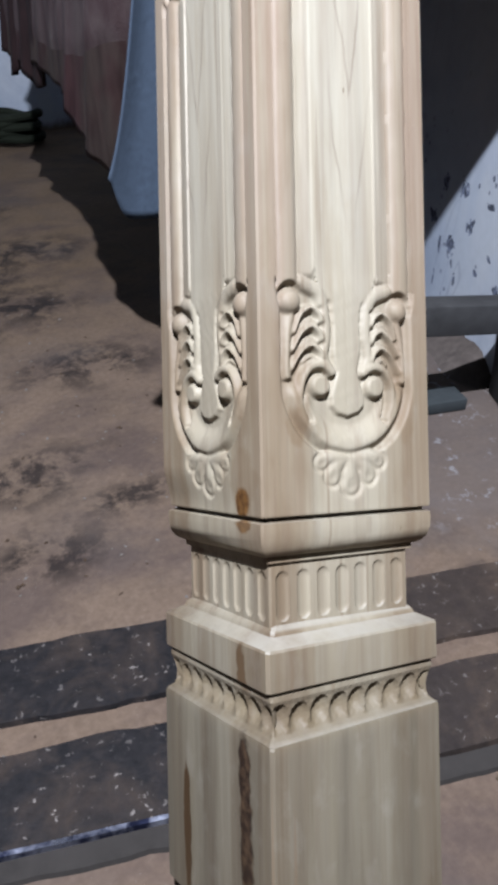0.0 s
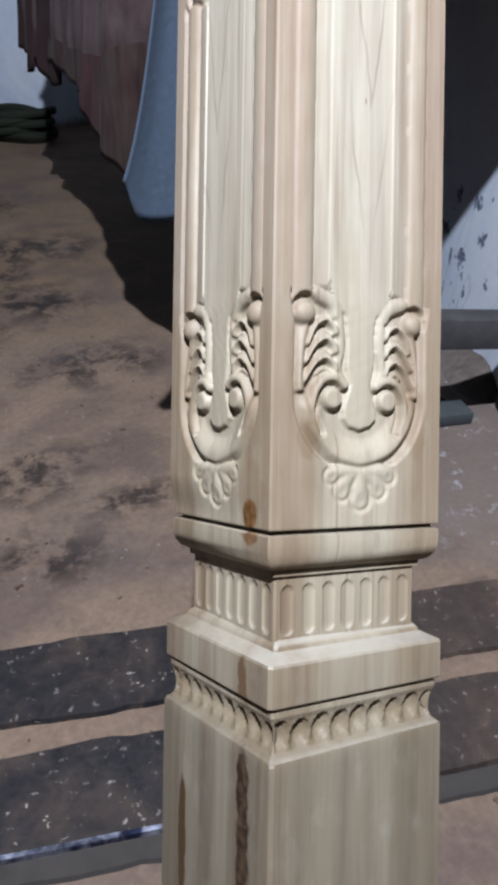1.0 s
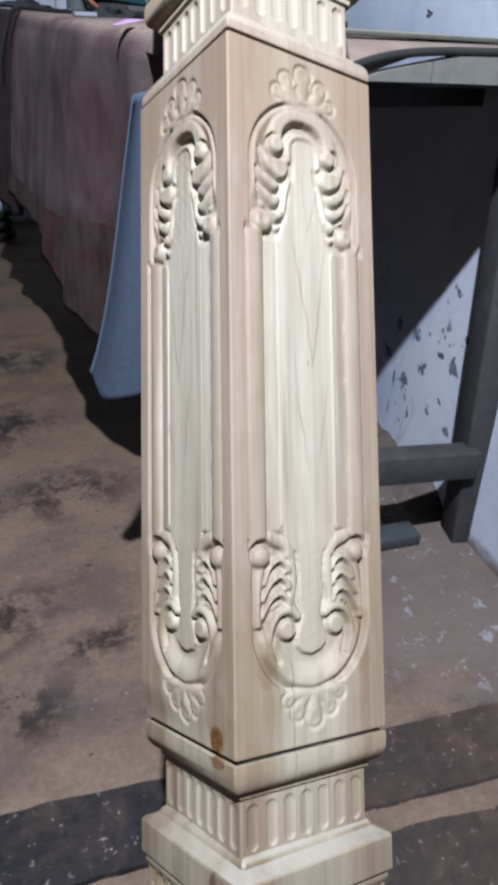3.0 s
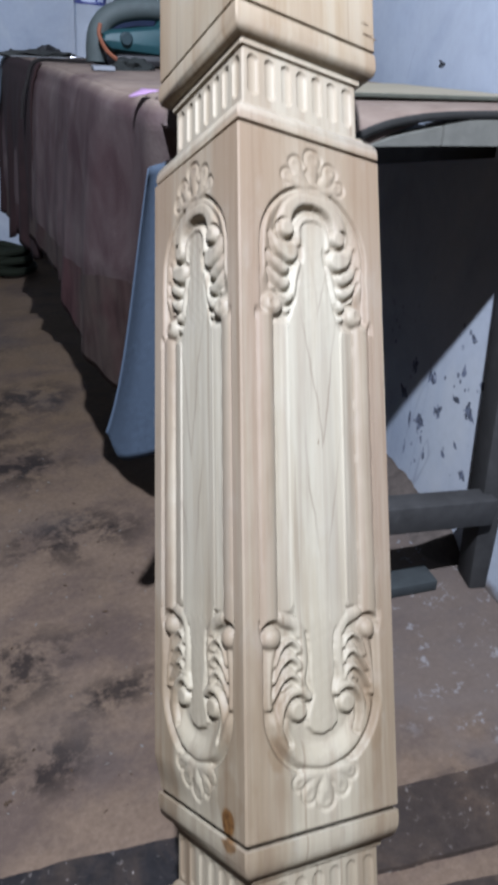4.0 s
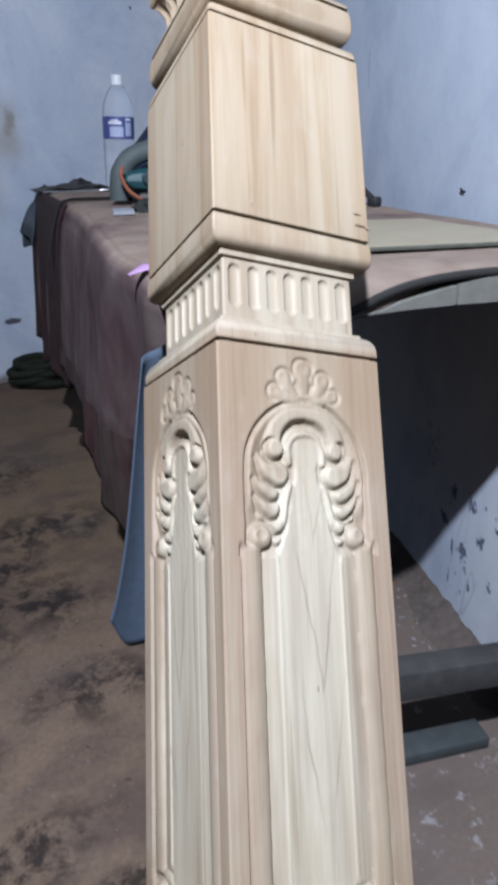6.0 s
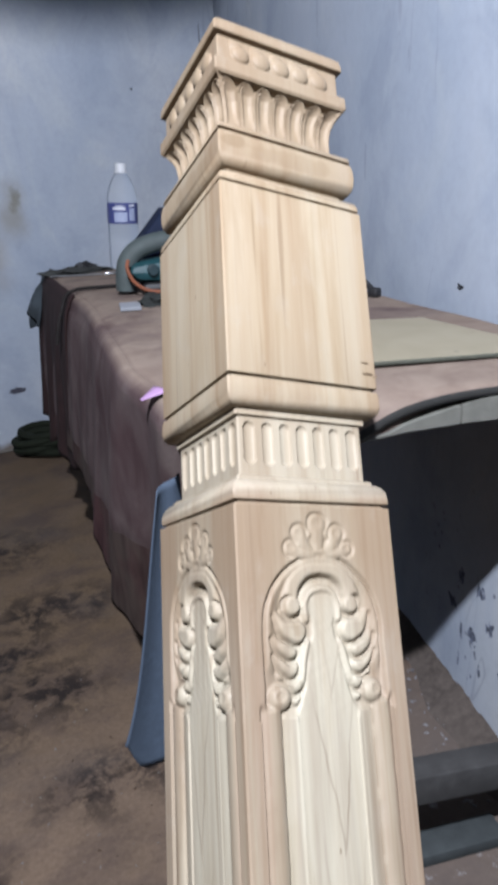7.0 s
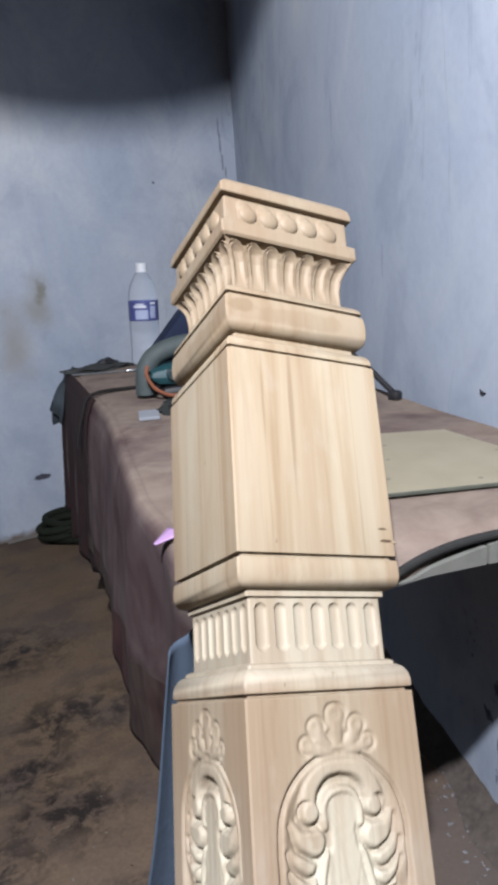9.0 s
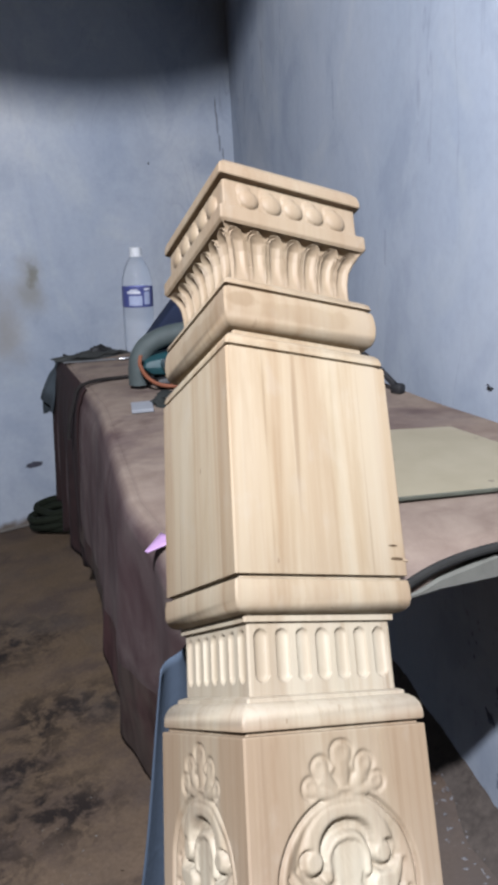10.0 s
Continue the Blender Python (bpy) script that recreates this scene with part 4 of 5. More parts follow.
RED_CLOTH.colour(RED_CLOTH.mix(RED_CLOTH.ramp(g, [(0.40, 0.0), (0.54, 0.85)]), RED_CLOTH.ramp(f, [(0.35, (0.040, 0.014, 0.015)), (0.6, (0.082, 0.036, 0.036))]), RED_CLOTH.ramp(f, [(0.3, (0.050, 0.034, 0.029)), (0.7, (0.125, 0.096, 0.078))])))
RED_CLOTH.bump(RED_CLOTH.noise(300, 2), 0.2, 0.002)


def fall(name, material, label, depth, out, start, amp, tuck=0.0):
    """A fall of cloth that rounds over the table's edge; the layers lie on one another."""
    nd, nb = 46, 130
    k, b = np.meshgrid(np.linspace(0, 1, nd), np.linspace(0, 1, nb))
    y0 = start + (FAR_END - start) * b
    drop = np.interp(y0, *depth) * (1 + 0.010 * np.sin(y0 * 17) + 0.003 * np.sin(y0 * 53 + 1))
    R = 0.026
    turn = np.clip(k / 0.16, 0, 1) * math.pi / 2
    q = np.clip((k - 0.16) / 0.84, 0, 1)
    g = q * (drop - R) / 0.355
    out = out - tuck * smooth(0.86, 1.0, q)
    fold = amp * (0.0050 * np.sin(y0 * 24 + 1.5 * np.sin(y0 * 8)) + 0.0025 * np.sin(y0 * 57 + 0.7) + 0.0040 * np.sin(y0 * 13 + 5 * g))
    y = y0 + 0.13 * g * np.clip(1 - (y0 - 0.50) / 0.60, 0, 1) + 0.002 * np.sin(g * 9 + y0 * 20) * g
    x = edge_x(y0) - 0.009 - out + R - R * np.sin(turn) + 0.040 * smooth(start + 0.075, start, y0) - 0.030 * np.sqrt(g) * smooth(0.6, 1.2, y0) - 0.010 * g + fold * g ** 0.7 * smooth(0.585, 0.70, y0 + 0.06) + 0.050 * g * smooth(0.68, 0.50, y0)
    z = H + 0.0024 - 0.006 * (1 - smooth(0.0, 0.06, k)) + 0.0022 * wave(x, y) * (1 - q) + 0.3 * out - R * (1 - np.cos(turn)) - (drop - R) * q
    me = grid_mesh(name, np.stack([x - 0.5, y - 1.1, z - H], -1).reshape(-1, 3), nd, nb)
    ob = place(me, name, material, sheet, label, 60)
    m = ob.modifiers.new("cloth thickness", "SOLIDIFY")
    m.thickness, m.offset = 0.0010, 0


fall("side_fall", CLOTH, "creased grey-pink upper layer down the long side", ([0.50, 0.60, 0.75, 0.93, 1.15, 1.40, FAR_END], [0.225, 0.230, 0.260, 0.280, 0.295, 0.300, 0.300]), 0.0004, 0.450, 0.9, 0.0022)
fall("under_fall", RED_CLOTH.m, "wine-red and brown under layer down the long side", ([0.50, 0.60, 0.75, 1.0, 1.3, FAR_END], [0.405, 0.395, 0.370, 0.340, 0.328, 0.360]), -0.0010, 0.478, 0.9)
bm = bmesh.new()
hem = arc_pts([(px, float(front_y(px)) - 0.0175, pz + 0.004) for px, pz in ((0.262, 0.644), (0.30, 0.655), (0.35, 0.670), (0.40, 0.684), (0.46, 0.6915), (0.55, 0.694), (0.70, 0.695))], 8)
tube(bm, [(p.x - 0.5, p.y - 1.1, p.z - H) for p in hem], 0.0044, 10)
part("rolled_hem", bm, plain("dark_hem", (0.028, 0.028, 0.026), 0.85, 0, 0.4, 60, 0.4), sheet, "dark rolled hem along the front edge")

# a darker cloth thrown over the far corner
MAROON = plain("dark_maroon_cloth", (0.030, 0.014, 0.014), 0.95, 0, 0.4, 25, 0.3)
TEAL_RAG = plain("dark_teal_rag", (0.050, 0.064, 0.075), 0.95, 0, 0.4, 25, 0.3)


def hanging(name, y0, y1, out, drop0, drop1, material, label, seed, swell=0.0):
    """A cloth laid over the table's edge and hanging down."""
    nd, nb = 34, 40
    k, b = np.meshgrid(np.linspace(0, 1, nd), np.linspace(0, 1, nb))
    y = y0 + (y1 - y0) * b
    R = 0.026
    turn = (0.30 + 0.70 * np.clip(k / 0.2, 0, 1)) * math.pi / 2
    q = np.clip((k - 0.2) / 0.8, 0, 1)
    f = 0.010 * np.sin(b * 17 + seed) + 0.006 * np.sin(b * 37 + 2 * seed)
    x = edge_x(y) - 0.009 - out + R - R * np.sin(turn) - 0.034 * np.sqrt(q) + f * q - swell * np.sin(q * math.pi) * np.sin(b * math.pi)
    z = H + 0.0024 + out - R * (1 - np.cos(turn)) - (drop0 + (drop1 - drop0) * b + 0.02 * np.sin(b * 11 + seed)) * q
    y = y + 0.01 * np.sin(q * 5 + seed)
    c = Vector((float(x.mean()), (y0 + y1) / 2, H))
    me = grid_mesh(name, np.stack([x - c.x, y - c.y, z - c.z], -1).reshape(-1, 3), nd, nb)
    ob = place(me, name, material, None, "", 60)
    ob.location = c
    m = ob.modifiers.new("cloth thickness", "SOLIDIFY")
    m.thickness, m.offset = 0.003, 0
    return tagged(ob, label, "cloth")


hanging("maroon_cloth", 1.33, 1.755, 0.004, 0.33, 0.345, MAROON, "dark maroon cloth hanging over the table corner", 0.4)
hanging("teal_rag", 1.715, 1.785, 0.001, 0.080, 0.088, TEAL_RAG, "dark teal rag hanging at the table corner", 2.0, 0.014)

# blue cloth hanging beside the post
nd, nb = 40, 26
k, b = np.meshgrid(np.linspace(0, 1, nd), np.linspace(0, 1, nb))
left = 0.148 - 0.058 * k
x = left + (0.030 + 0.068 * k) * b + 0.005 * np.sin(b * 6 + 3 * k) * k
y = 0.440 + 0.006 * np.sin(b * 4 + 1) + 0.030 * b - 0.004 * k
z = 0.650 + 0.004 * b * (1 - k) - 0.291 * k - 0.010 * np.sin(b * math.pi) * k + 0.034 * k ** 4 * (1 - smooth(0.0, 0.35, b)) ** 2 - 0.006 * b * k
c = Vector((0.15, 0.44, 0.668))
me = grid_mesh("blue_cloth", np.stack([x - c.x, y - c.y, z - c.z], -1).reshape(-1, 3), nd, nb)
ob = place(me, "blue_cloth", BLUE_CLOTH, None, "", 60)
ob.location = c
m = ob.modifiers.new("cloth thickness", "SOLIDIFY")
m.thickness, m.offset = 0.0012, 0
tagged(ob, "plain blue cloth hanging from the table corner", "cloth")

# ---- things on the table ----
bm = bmesh.new()
P = [(0.395, 0.535), (0.655, 0.437), (0.668, 0.690), (0.590, 0.730), (0.470, 0.760)]
lo = [bm.verts.new((px - 0.54, py - 0.60, 0.0)) for px, py in P]
hi = [bm.verts.new((px - 0.54, py - 0.60, 0.0052)) for px, py in P]
bm.faces.new(hi)
bm.faces.new(lo[::-1])
for i in range(5):
    k = (i + 1) % 5
    bm.faces.new((lo[i], lo[k], hi[k], hi[i]))
bmesh.ops.recalc_face_normals(bm, faces=bm.faces[:])
bmesh.ops.bevel(bm, geom=bm.edges[:], offset=0.0012, segments=1, affect="EDGES")
n = Nodes("cream_board", 0.6)
g = n.noise(18, 4, 0.6)
c = n.ramp(g, [(0.3, (0.345, 0.30, 0.20)), (0.7, (0.40, 0.352, 0.245))])
c = n.mix(n.ramp(n.voronoi(30), [(0.08, 0.75), (0.13, 0.0)]), c, (0.16, 0.12, 0.08))
n.colour(c).bump(g, 0.1, 0.001)
cream = tagged(finish(bm, "cream_board", n.m, smooth=0), "cream offcut of board lying flat on the dust sheet", "board")
cream.matrix_world = pose(0.54, 0.60, H + 0.0045)
cream.data.materials.append(plain("dull_green_edge", (0.10, 0.105, 0.082), 0.8, 0, 0.3, 60, 0.2))
for f in cream.data.polygons:
    f.material_index = 0 if f.normal.z > 0.9 else 1

# water bottle
PET = Nodes("clear_plastic", 0.06)
PET.b.inputs["Base Color"].default_value = (0.90, 0.93, 0.96, 1)
PET.b.inputs["Transmission Weight"].default_value = 0.965
PET.b.inputs["IOR"].default_value = 1.12
bottle = thing("water_bottle", pose(0.575, 1.700, H + 0.004, 1, 2.5, 0) @ Matrix.Scale(1.015, 4), "clear plastic water bottle with blue label and white cap", "bottle")
R0 = 0.0365
bm = bmesh.new()
prof = [(0.0, 0.004), (0.020, 0.002), (0.031, 0.0), (R0, 0.008), (R0, 0.03), (R0 - 0.002, 0.034), (R0, 0.038), (R0, 0.052), (R0 - 0.002, 0.056), (R0, 0.060), (R0, 0.105), (R0 - 0.001, 0.108), (R0 - 0.001, 0.158), (R0, 0.161), (0.0355, 0.175), (0.031, 0.193), (0.023, 0.210), (0.0155, 0.221), (0.0125, 0.227), (0.0125, 0.232)]
lathe(bm, prof, 32)
body = part("bottle_body", bm, PET.m, bottle, "clear ribbed plastic")
body.visible_shadow = False
bm = bmesh.new()
lathe(bm, [(0.0, 0.0245 + 0.222), (0.012, 0.0245 + 0.222), (0.0138, 0.0235 + 0.222), (0.0138, 0.228), (0.0150, 0.227), (0.0150, 0.225), (0.0128, 0.2245)], 28)
part("cap", bm, plain("white_plastic", (0.78, 0.80, 0.82), 0.4, 0, 0.05, 80, 0.05), bottle, "white screw cap")
bm = bmesh.new()
lathe(bm, [(R0 - 0.0006, 0.109), (R0 + 0.0004, 0.1095), (R0 + 0.0004, 0.157), (R0 - 0.0006, 0.1575)], 40)
label_part = part("paper_label", bm, plain("blue_label", (0.060, 0.075, 0.25), 0.45, 0, 0.15, 60, 0.05), bottle, "blue printed label")


def label_patch(a0, a1, z0, z1, material, name):
    bm = bmesh.new()
    seg = 8
    r = R0 + 0.0008
    rows = []
    for zz in (z0, z1):
        rows.append([bm.verts.new((r * math.cos(radians(a0 + (a1 - a0) * i / seg)), r * math.sin(radians(a0 + (a1 - a0) * i / seg)), zz)) for i in range(seg + 1)])
    for i in range(seg):
        bm.faces.new((rows[0][i], rows[0][i + 1], rows[1][i + 1], rows[1][i]))
    return part(name, bm, material, label_part)


PALE_INK = plain("pale_ink", (0.42, 0.48, 0.66), 0.5, 0, 0.1, 80, 0.02)
WHITE_INK = plain("white_ink", (0.75, 0.78, 0.85), 0.5, 0, 0.05, 80, 0.02)
label_patch(218, 268, 0.1135, 0.136, PALE_INK, "pale_panel")
label_patch(212, 262, 0.141, 0.147, WHITE_INK, "white_bar")
label_patch(222, 252, 0.148, 0.151, WHITE_INK, "white_bar")
label_patch(276, 300, 0.116, 0.145, PALE_INK, "pale_panel")
label_patch(276, 300, 0.149, 0.154, WHITE_INK, "white_bar")

# teal belt sander
TEAL = plain("teal_plastic", (0.006, 0.066, 0.078), 0.6, 0, 0.2, 40, 0.08)
GREY_TEAL = plain("dusty_grey_plastic", (0.066, 0.088, 0.086), 0.75, 0, 0.25, 50, 0.15)
BLACK = plain("black_rubber", (0.014, 0.014, 0.016), 0.6, 0, 0.3, 60, 0.15)
DARK_TEAL = plain("dark_teal_plastic", (0.005, 0.030, 0.038), 0.6, 0, 0.2, 40, 0.08)
ORANGE = plain("orange_belt", (0.28, 0.085, 0.035), 0.7, 0, 0.2, 60, 0.1)
sander = thing("belt_sander", pose(0.512, 1.262, H + 0.003, 0, 0, -8) @ Matrix.Scale(1.03, 4), "teal and grey electric belt sander standing on the sheet", "power tool")
bm = bmesh.new()
box(bm, (-0.083, -0.043, 0.012), (0.10, 0.043, 0.074), 0.018)
for v in bm.verts:
    # the housing's tail is cut away below and slopes above
    v.co.z += 0.020 * smooth(-0.035, -0.085, v.co.x) * (1 - smooth(0.03, 0.06, v.co.z))
    v.co.z -= 0.016 * smooth(0.06, -0.085, v.co.x) * smooth(0.04, 0.06, v.co.z)
part("body", bm, TEAL, sander, "glossy teal housing")
bm = bmesh.new()
loop = arc_pts([(0.095, 0, 0.084), (0.060, 0, 0.092), (0.010, 0, 0.095), (-0.032, 0, 0.090), (-0.062, 0, 0.078), (-0.079, 0, 0.058), (-0.084, 0, 0.038), (-0.0855, 0, 0.022), (-0.0858, 0, 0.008)], 8)
tube(bm, loop, 0.0185, 16)
for v in bm.verts:
    v.co.y *= 1.15
part("handle", bm, GREY_TEAL, sander, "dusty grey handle loop")
bm = bmesh.new()
tube(bm, arc_pts([(0.05, 0, 0.05), (0.075, 0, 0.10), (0.10, 0, 0.112), (0.13, 0, 0.10)], 6), 0.030, 14)
part("motor_housing", bm, TEAL, sander)
bm = bmesh.new()
box(bm, (-0.060, -0.040, 0.0), (0.12, 0.040, 0.022), 0.010)
part("belt", bm, BLACK, sander, "black sanding belt")
bm = bmesh.new()
tube(bm, arc_pts([(-0.086, -0.044, 0.068), (-0.089, -0.046, 0.050), (-0.077, -0.048, 0.026), (-0.052, -0.048, 0.010), (-0.015, -0.047, 0.004)], 8), 0.0036, 8)
part("orange_trim", bm, ORANGE, sander, "orange trim strip")
for px in (-0.040, 0.035):
    bm = bmesh.new()
    lathe(bm, [(0.0, 0.004), (0.009, 0.004), (0.0115, 0.002), (0.0115, -0.004)], 18, Matrix.Translation((px, -0.0435, 0.046)) @ pose(0, 0, 0, 90, 0, 0))
    part("knob", bm, DARK_TEAL, sander, "dark teal round knob")
bm = bmesh.new()
cord = arc_pts([(0.53, 1.305, 0.722), (0.49, 1.345, 0.708), (0.455, 1.378, 0.707), (0.418, 1.387, 0.707), (0.385, 1.388, 0.708), (0.352, 1.374, 0.7085), (0.328, 1.364, 0.701), (0.317, 1.361, 0.677), (0.303, 1.358, 0.640), (0.297, 1.358, 0.606)], 8)
into = sander.matrix_world.inverted()
tube(bm, [into @ Vector(p) for p in cord], 0.0036, 8)
part("cord", bm, plain("dusty_black_cord", (0.020, 0.017, 0.016), 0.9, 0, 0.3, 60, 0.15), sander, "black power cord trailing over the table edge")

NAVY = plain("navy_plastic", (0.011, 0.020, 0.052), 0.8, 0, 0.2, 40, 0.1)
case = thing("navy_case", pose(0.558, 1.364, H + 0.003, 0, 0, -8), "navy blue plastic tool case with a steel clasp", "case")
bm = bmesh.new()
outline = ((-0.080, 0.0), (0.085, 0.0), (0.085, 0.132), (-0.008, 0.157), (-0.074, 0.084))
vs = [bm.verts.new((px, py, pz)) for py in (-0.030, 0.030) for px, pz in outline]
for f in ((0, 1, 2, 3, 4), (9, 8, 7, 6, 5), (0, 5, 6, 1), (1, 6, 7, 2), (2, 7, 8, 3), (3, 8, 9, 4), (4, 9, 5, 0)):
    bm.faces.new([vs[i] for i in f])
bmesh.ops.recalc_face_normals(bm, faces=bm.faces[:])
bmesh.ops.bevel(bm, geom=bm.edges[:], offset=0.007, segments=3, affect="EDGES", profile=0.5)
part("case_body", bm, NAVY, case)
STEEL = plain("bright_steel", (0.55, 0.56, 0.58), 0.3, 1.0, 0.15, 60, 0.05)
bm = bmesh.new()
box(bm, (0.000, -0.033, 0.130), (0.024, -0.029, 0.145), 0.0015)
part("clasp", bm, STEEL, case, "bright steel clasp")


def crumple(name, loc, size, material, label, category, seed):
    """A soft crumpled heap lying on a surface."""
    bm = bmesh.new()
    bmesh.ops.create_icosphere(bm, subdivisions=4, radius=1.0)
    for v in bm.verts:
        p = v.co.copy()
        q = noise.noise(p * 2.2 + Vector((seed, 0, 0))) * 0.45 + noise.noise(p * 5.0 + Vector((0, seed, 0))) * 0.2
        p *= 1 + q
        v.co = Vector((p.x * size[0], p.y * size[1], max(p.z, -0.15) * size[2] + 0.15 * size[2]))
    ob = finish(bm, name, material, smooth=60)
    ob.location = loc
    return tagged(ob, label, category)


DARK_RAG = plain("dark_grey_rag", (0.045, 0.048, 0.046), 0.95, 0, 0.4, 60, 0.4)
crumple("grey_rag", (0.452, 1.708, H + 0.003), (0.085, 0.034, 0.013), DARK_RAG, "crumpled dark grey rag lying on the table corner", "rag", 1.3)
crumple("work_glove", (0.478, 1.722, H + 0.003), (0.030, 0.02, 0.020), BLACK, "balled black work glove on the table", "glove", 4.1)
bm = bmesh.new()
tube(bm, arc_pts([(0, 0, 0.014), (0.012, 0.004, 0.008), (0.03, 0.004, 0.005), (0.05, 0.0, 0.004)], 5), 0.0035, 6)
clip = tagged(finish(bm, "bent_clip", BLACK), "bent black metal clip lying at the table corner", "clip")
clip.location = (0.388, 1.715, H + 0.003)
bm = bmesh.new()
box(bm, (-0.068, -0.006, 0.0), (0.056, 0.006, 0.0015))
ruler = tagged(finish(bm, "steel_ruler", plain("dull_steel", (0.40, 0.41, 0.42), 0.45, 0.8, 0.2, 60, 0.05), smooth=0), "thin steel ruler lying on the dust sheet", "ruler")
ruler.matrix_world = pose(0.440, 1.648, H + 0.0045, 0, 0, -22)
bm = bmesh.new()
box(bm, (-0.016, -0.007, 0.0), (0.016, 0.007, 0.004), 0.001)
slide = tagged(finish(bm, "steel_slide", STEEL), "small bright steel slide on the ruler's end", "tool")
slide.matrix_world = pose(0.508, 1.612, H + 0.0045, 0, 0, -12)
bm = bmesh.new()
box(bm, (-0.0180, -0.030, 0.0), (0.0180, 0.030, 0.006), 0.001)
paper = tagged(finish(bm, "paper_box", plain("white_card", (0.34, 0.36, 0.39), 0.8, 0, 0.1, 60, 0.05), smooth=0), "small white card box lying on the sheet", "box")
paper.matrix_world = pose(0.371, 1.107, H + 0.0035, 0, 0, -17)
crumple("dark_pad", (0.428, 1.118, H + 0.002), (0.034, 0.030, 0.018), plain("dark_felt", (0.030, 0.034, 0.032), 0.9, 0, 0.3, 60, 0.3), "small dark felt pad beside the card box", "pad", 7.0)
bm = bmesh.new()
nu = 10
pts = []
for j in range(4):
    for i in range(nu):
        s = i / (nu - 1)
        pts.append((-0.016 - 0.022 * s, 0.020 * (j / 3 - 0.5) * (0.15 + 0.85 * (1 - s)), 0.004 + 0.001 * s))
me = grid_mesh("pink_paper", [(p[0] + 0.03, p[1], p[2]) for p in pts], nu, 4)
slip = place(me, "pink_paper", plain("pink_paper", (0.50, 0.30, 0.54), 0.7, 0, 0.05, 40, 0.02), None, "", 60)
slip.matrix_world = pose(0.192, 0.560, H - 0.002, 0, -14, 18) @ Matrix.Scale(1.35, 4)
sm = slip.modifiers.new("paper thickness", "SOLIDIFY")
sm.thickness = 0.0006
tagged(slip, "torn slip of pink paper at the table edge", "paper")

clamp = thing("black_clamp", pose(0.750, 0.972, H + 0.003, 0, 0, 16), "black curved clamp handle resting near the wall", "clamp")
bm = bmesh.new()
tube(bm, arc_pts([(0.012, 0.055, 0.070), (0.008, 0.035, 0.060), (0.002, 0.0, 0.042), (-0.006, -0.035, 0.022), (-0.010, -0.050, 0.014)], 6), 0.0055, 10)
part("handle", bm, BLACK, clamp)
bm = bmesh.new()
box(bm, (-0.018, -0.066, 0.0), (0.000, -0.044, 0.017), 0.005)
part("jaw", bm, BLACK, clamp)
bm = bmesh.new()
box(bm, (0.000, 0.044, 0.0), (0.018, 0.062, 0.066), 0.005)
part("foot", bm, BLACK, clamp)

bm = bmesh.new()
vs = [bm.verts.new(POST @ Vector(q)) for q in ((0.1255, -0.0008, 0.6375), (0.1300, -0.0015, 0.6365), (0.1268, 0.001, 0.6410), (0.1268, 0.002, 0.6365))]
for f in ((0, 1, 2), (1, 3, 2), (0, 3, 1), (0, 2, 3)):
    bm.faces.new([vs[q] for q in f])
bmesh.ops.recalc_face_normals(bm, faces=bm.faces[:])
for v in bm.verts:
    v.co = POST.inverted() @ v.co
part("splinter", bm, WOOD, post, "small raised splinter at the block's corner", 0)

# ---- on and under the walls ----
IRON = plain("dark_iron", (0.035, 0.032, 0.034), 0.6, 0.6, 0.3, 80, 0.1)


def wall_point(y, z, off=0.0):
    t = (y - WALL_AT.y) / WALL_DIR.y
    p = WALL_AT + WALL_DIR * t - WALL_OUT * off
    return Vector((p.x, p.y, z))


def nail(y, z, turn):
    bm = bmesh.new()
    tube(bm, [(0, 0, -0.01), (0, 0.001, 0.002), (0, 0.004, 0.0032), (0, 0.0120, 0.0034)], 0.0015, 8)
    ob = finish(bm, "nail", IRON)
    ob.matrix_world = Matrix.Translation(wall_point(y, z)) @ (-WALL_OUT).to_track_quat("Z", "Y").to_matrix().to_4x4() @ pose(0, 0, 0, 0, 0, turn)
    return tagged(ob, "bent dark iron nail in the limewashed wall", "nail", "nails in the wall")


nail(0.735, 0.736, 70)
bm = bmesh.new()
lathe(bm, [(0.0, 0.010), (0.003, 0.010), (0.003, 0.008), (0.0012, 0.008), (0.0012, -0.01)], 8)
peg = finish(bm, "nail", IRON)
px = 0.98
peg.matrix_world = Matrix.Translation((px, CORNER[1] - BACK_SLOPE * (CORNER[0] - px), 1.222)) @ pose(0, 0, 0, 90, 0, 0)
tagged(peg, "small dark nail in the back wall", "nail", "nails in the wall")


def flakes(name, n, where, size, material, label, category, flat=0.25):
    """Loose chips, one joined piece of stuff."""
    rnd = random.Random(len(name) + n)
    bm = bmesh.new()
    for _ in range(n):
        x, y, z = where(rnd)
        s = size * rnd.uniform(0.35, 1.4)
        m = Matrix.Translation((x, y, z + s * flat * 0.4)) @ pose(0, 0, 0, rnd.uniform(-25, 25), rnd.uniform(-25, 25), rnd.uniform(0, 360))
        vs = [bm.verts.new(m @ Vector((s * px * rnd.uniform(0.6, 1.2), s * py * rnd.uniform(0.4, 1.0), s * flat * pz))) for px, py, pz in ((-1, -0.4, 0), (0.2, -0.7, 0), (1, 0.1, 0), (0.1, 0.7, 0), (0, 0, 1))]
        for f in ((0, 1, 4), (1, 2, 4), (2, 3, 4), (3, 0, 4), (3, 2, 1, 0)):
            bm.faces.new([vs[i] for i in f])
    ob = finish(bm, name, material, smooth=0)
    return tagged(ob, label, category, kind="stuff")


CHIP = plain("pale_chips", (0.22, 0.20, 0.18), 0.9, 0, 0.25, 90, 0.1)


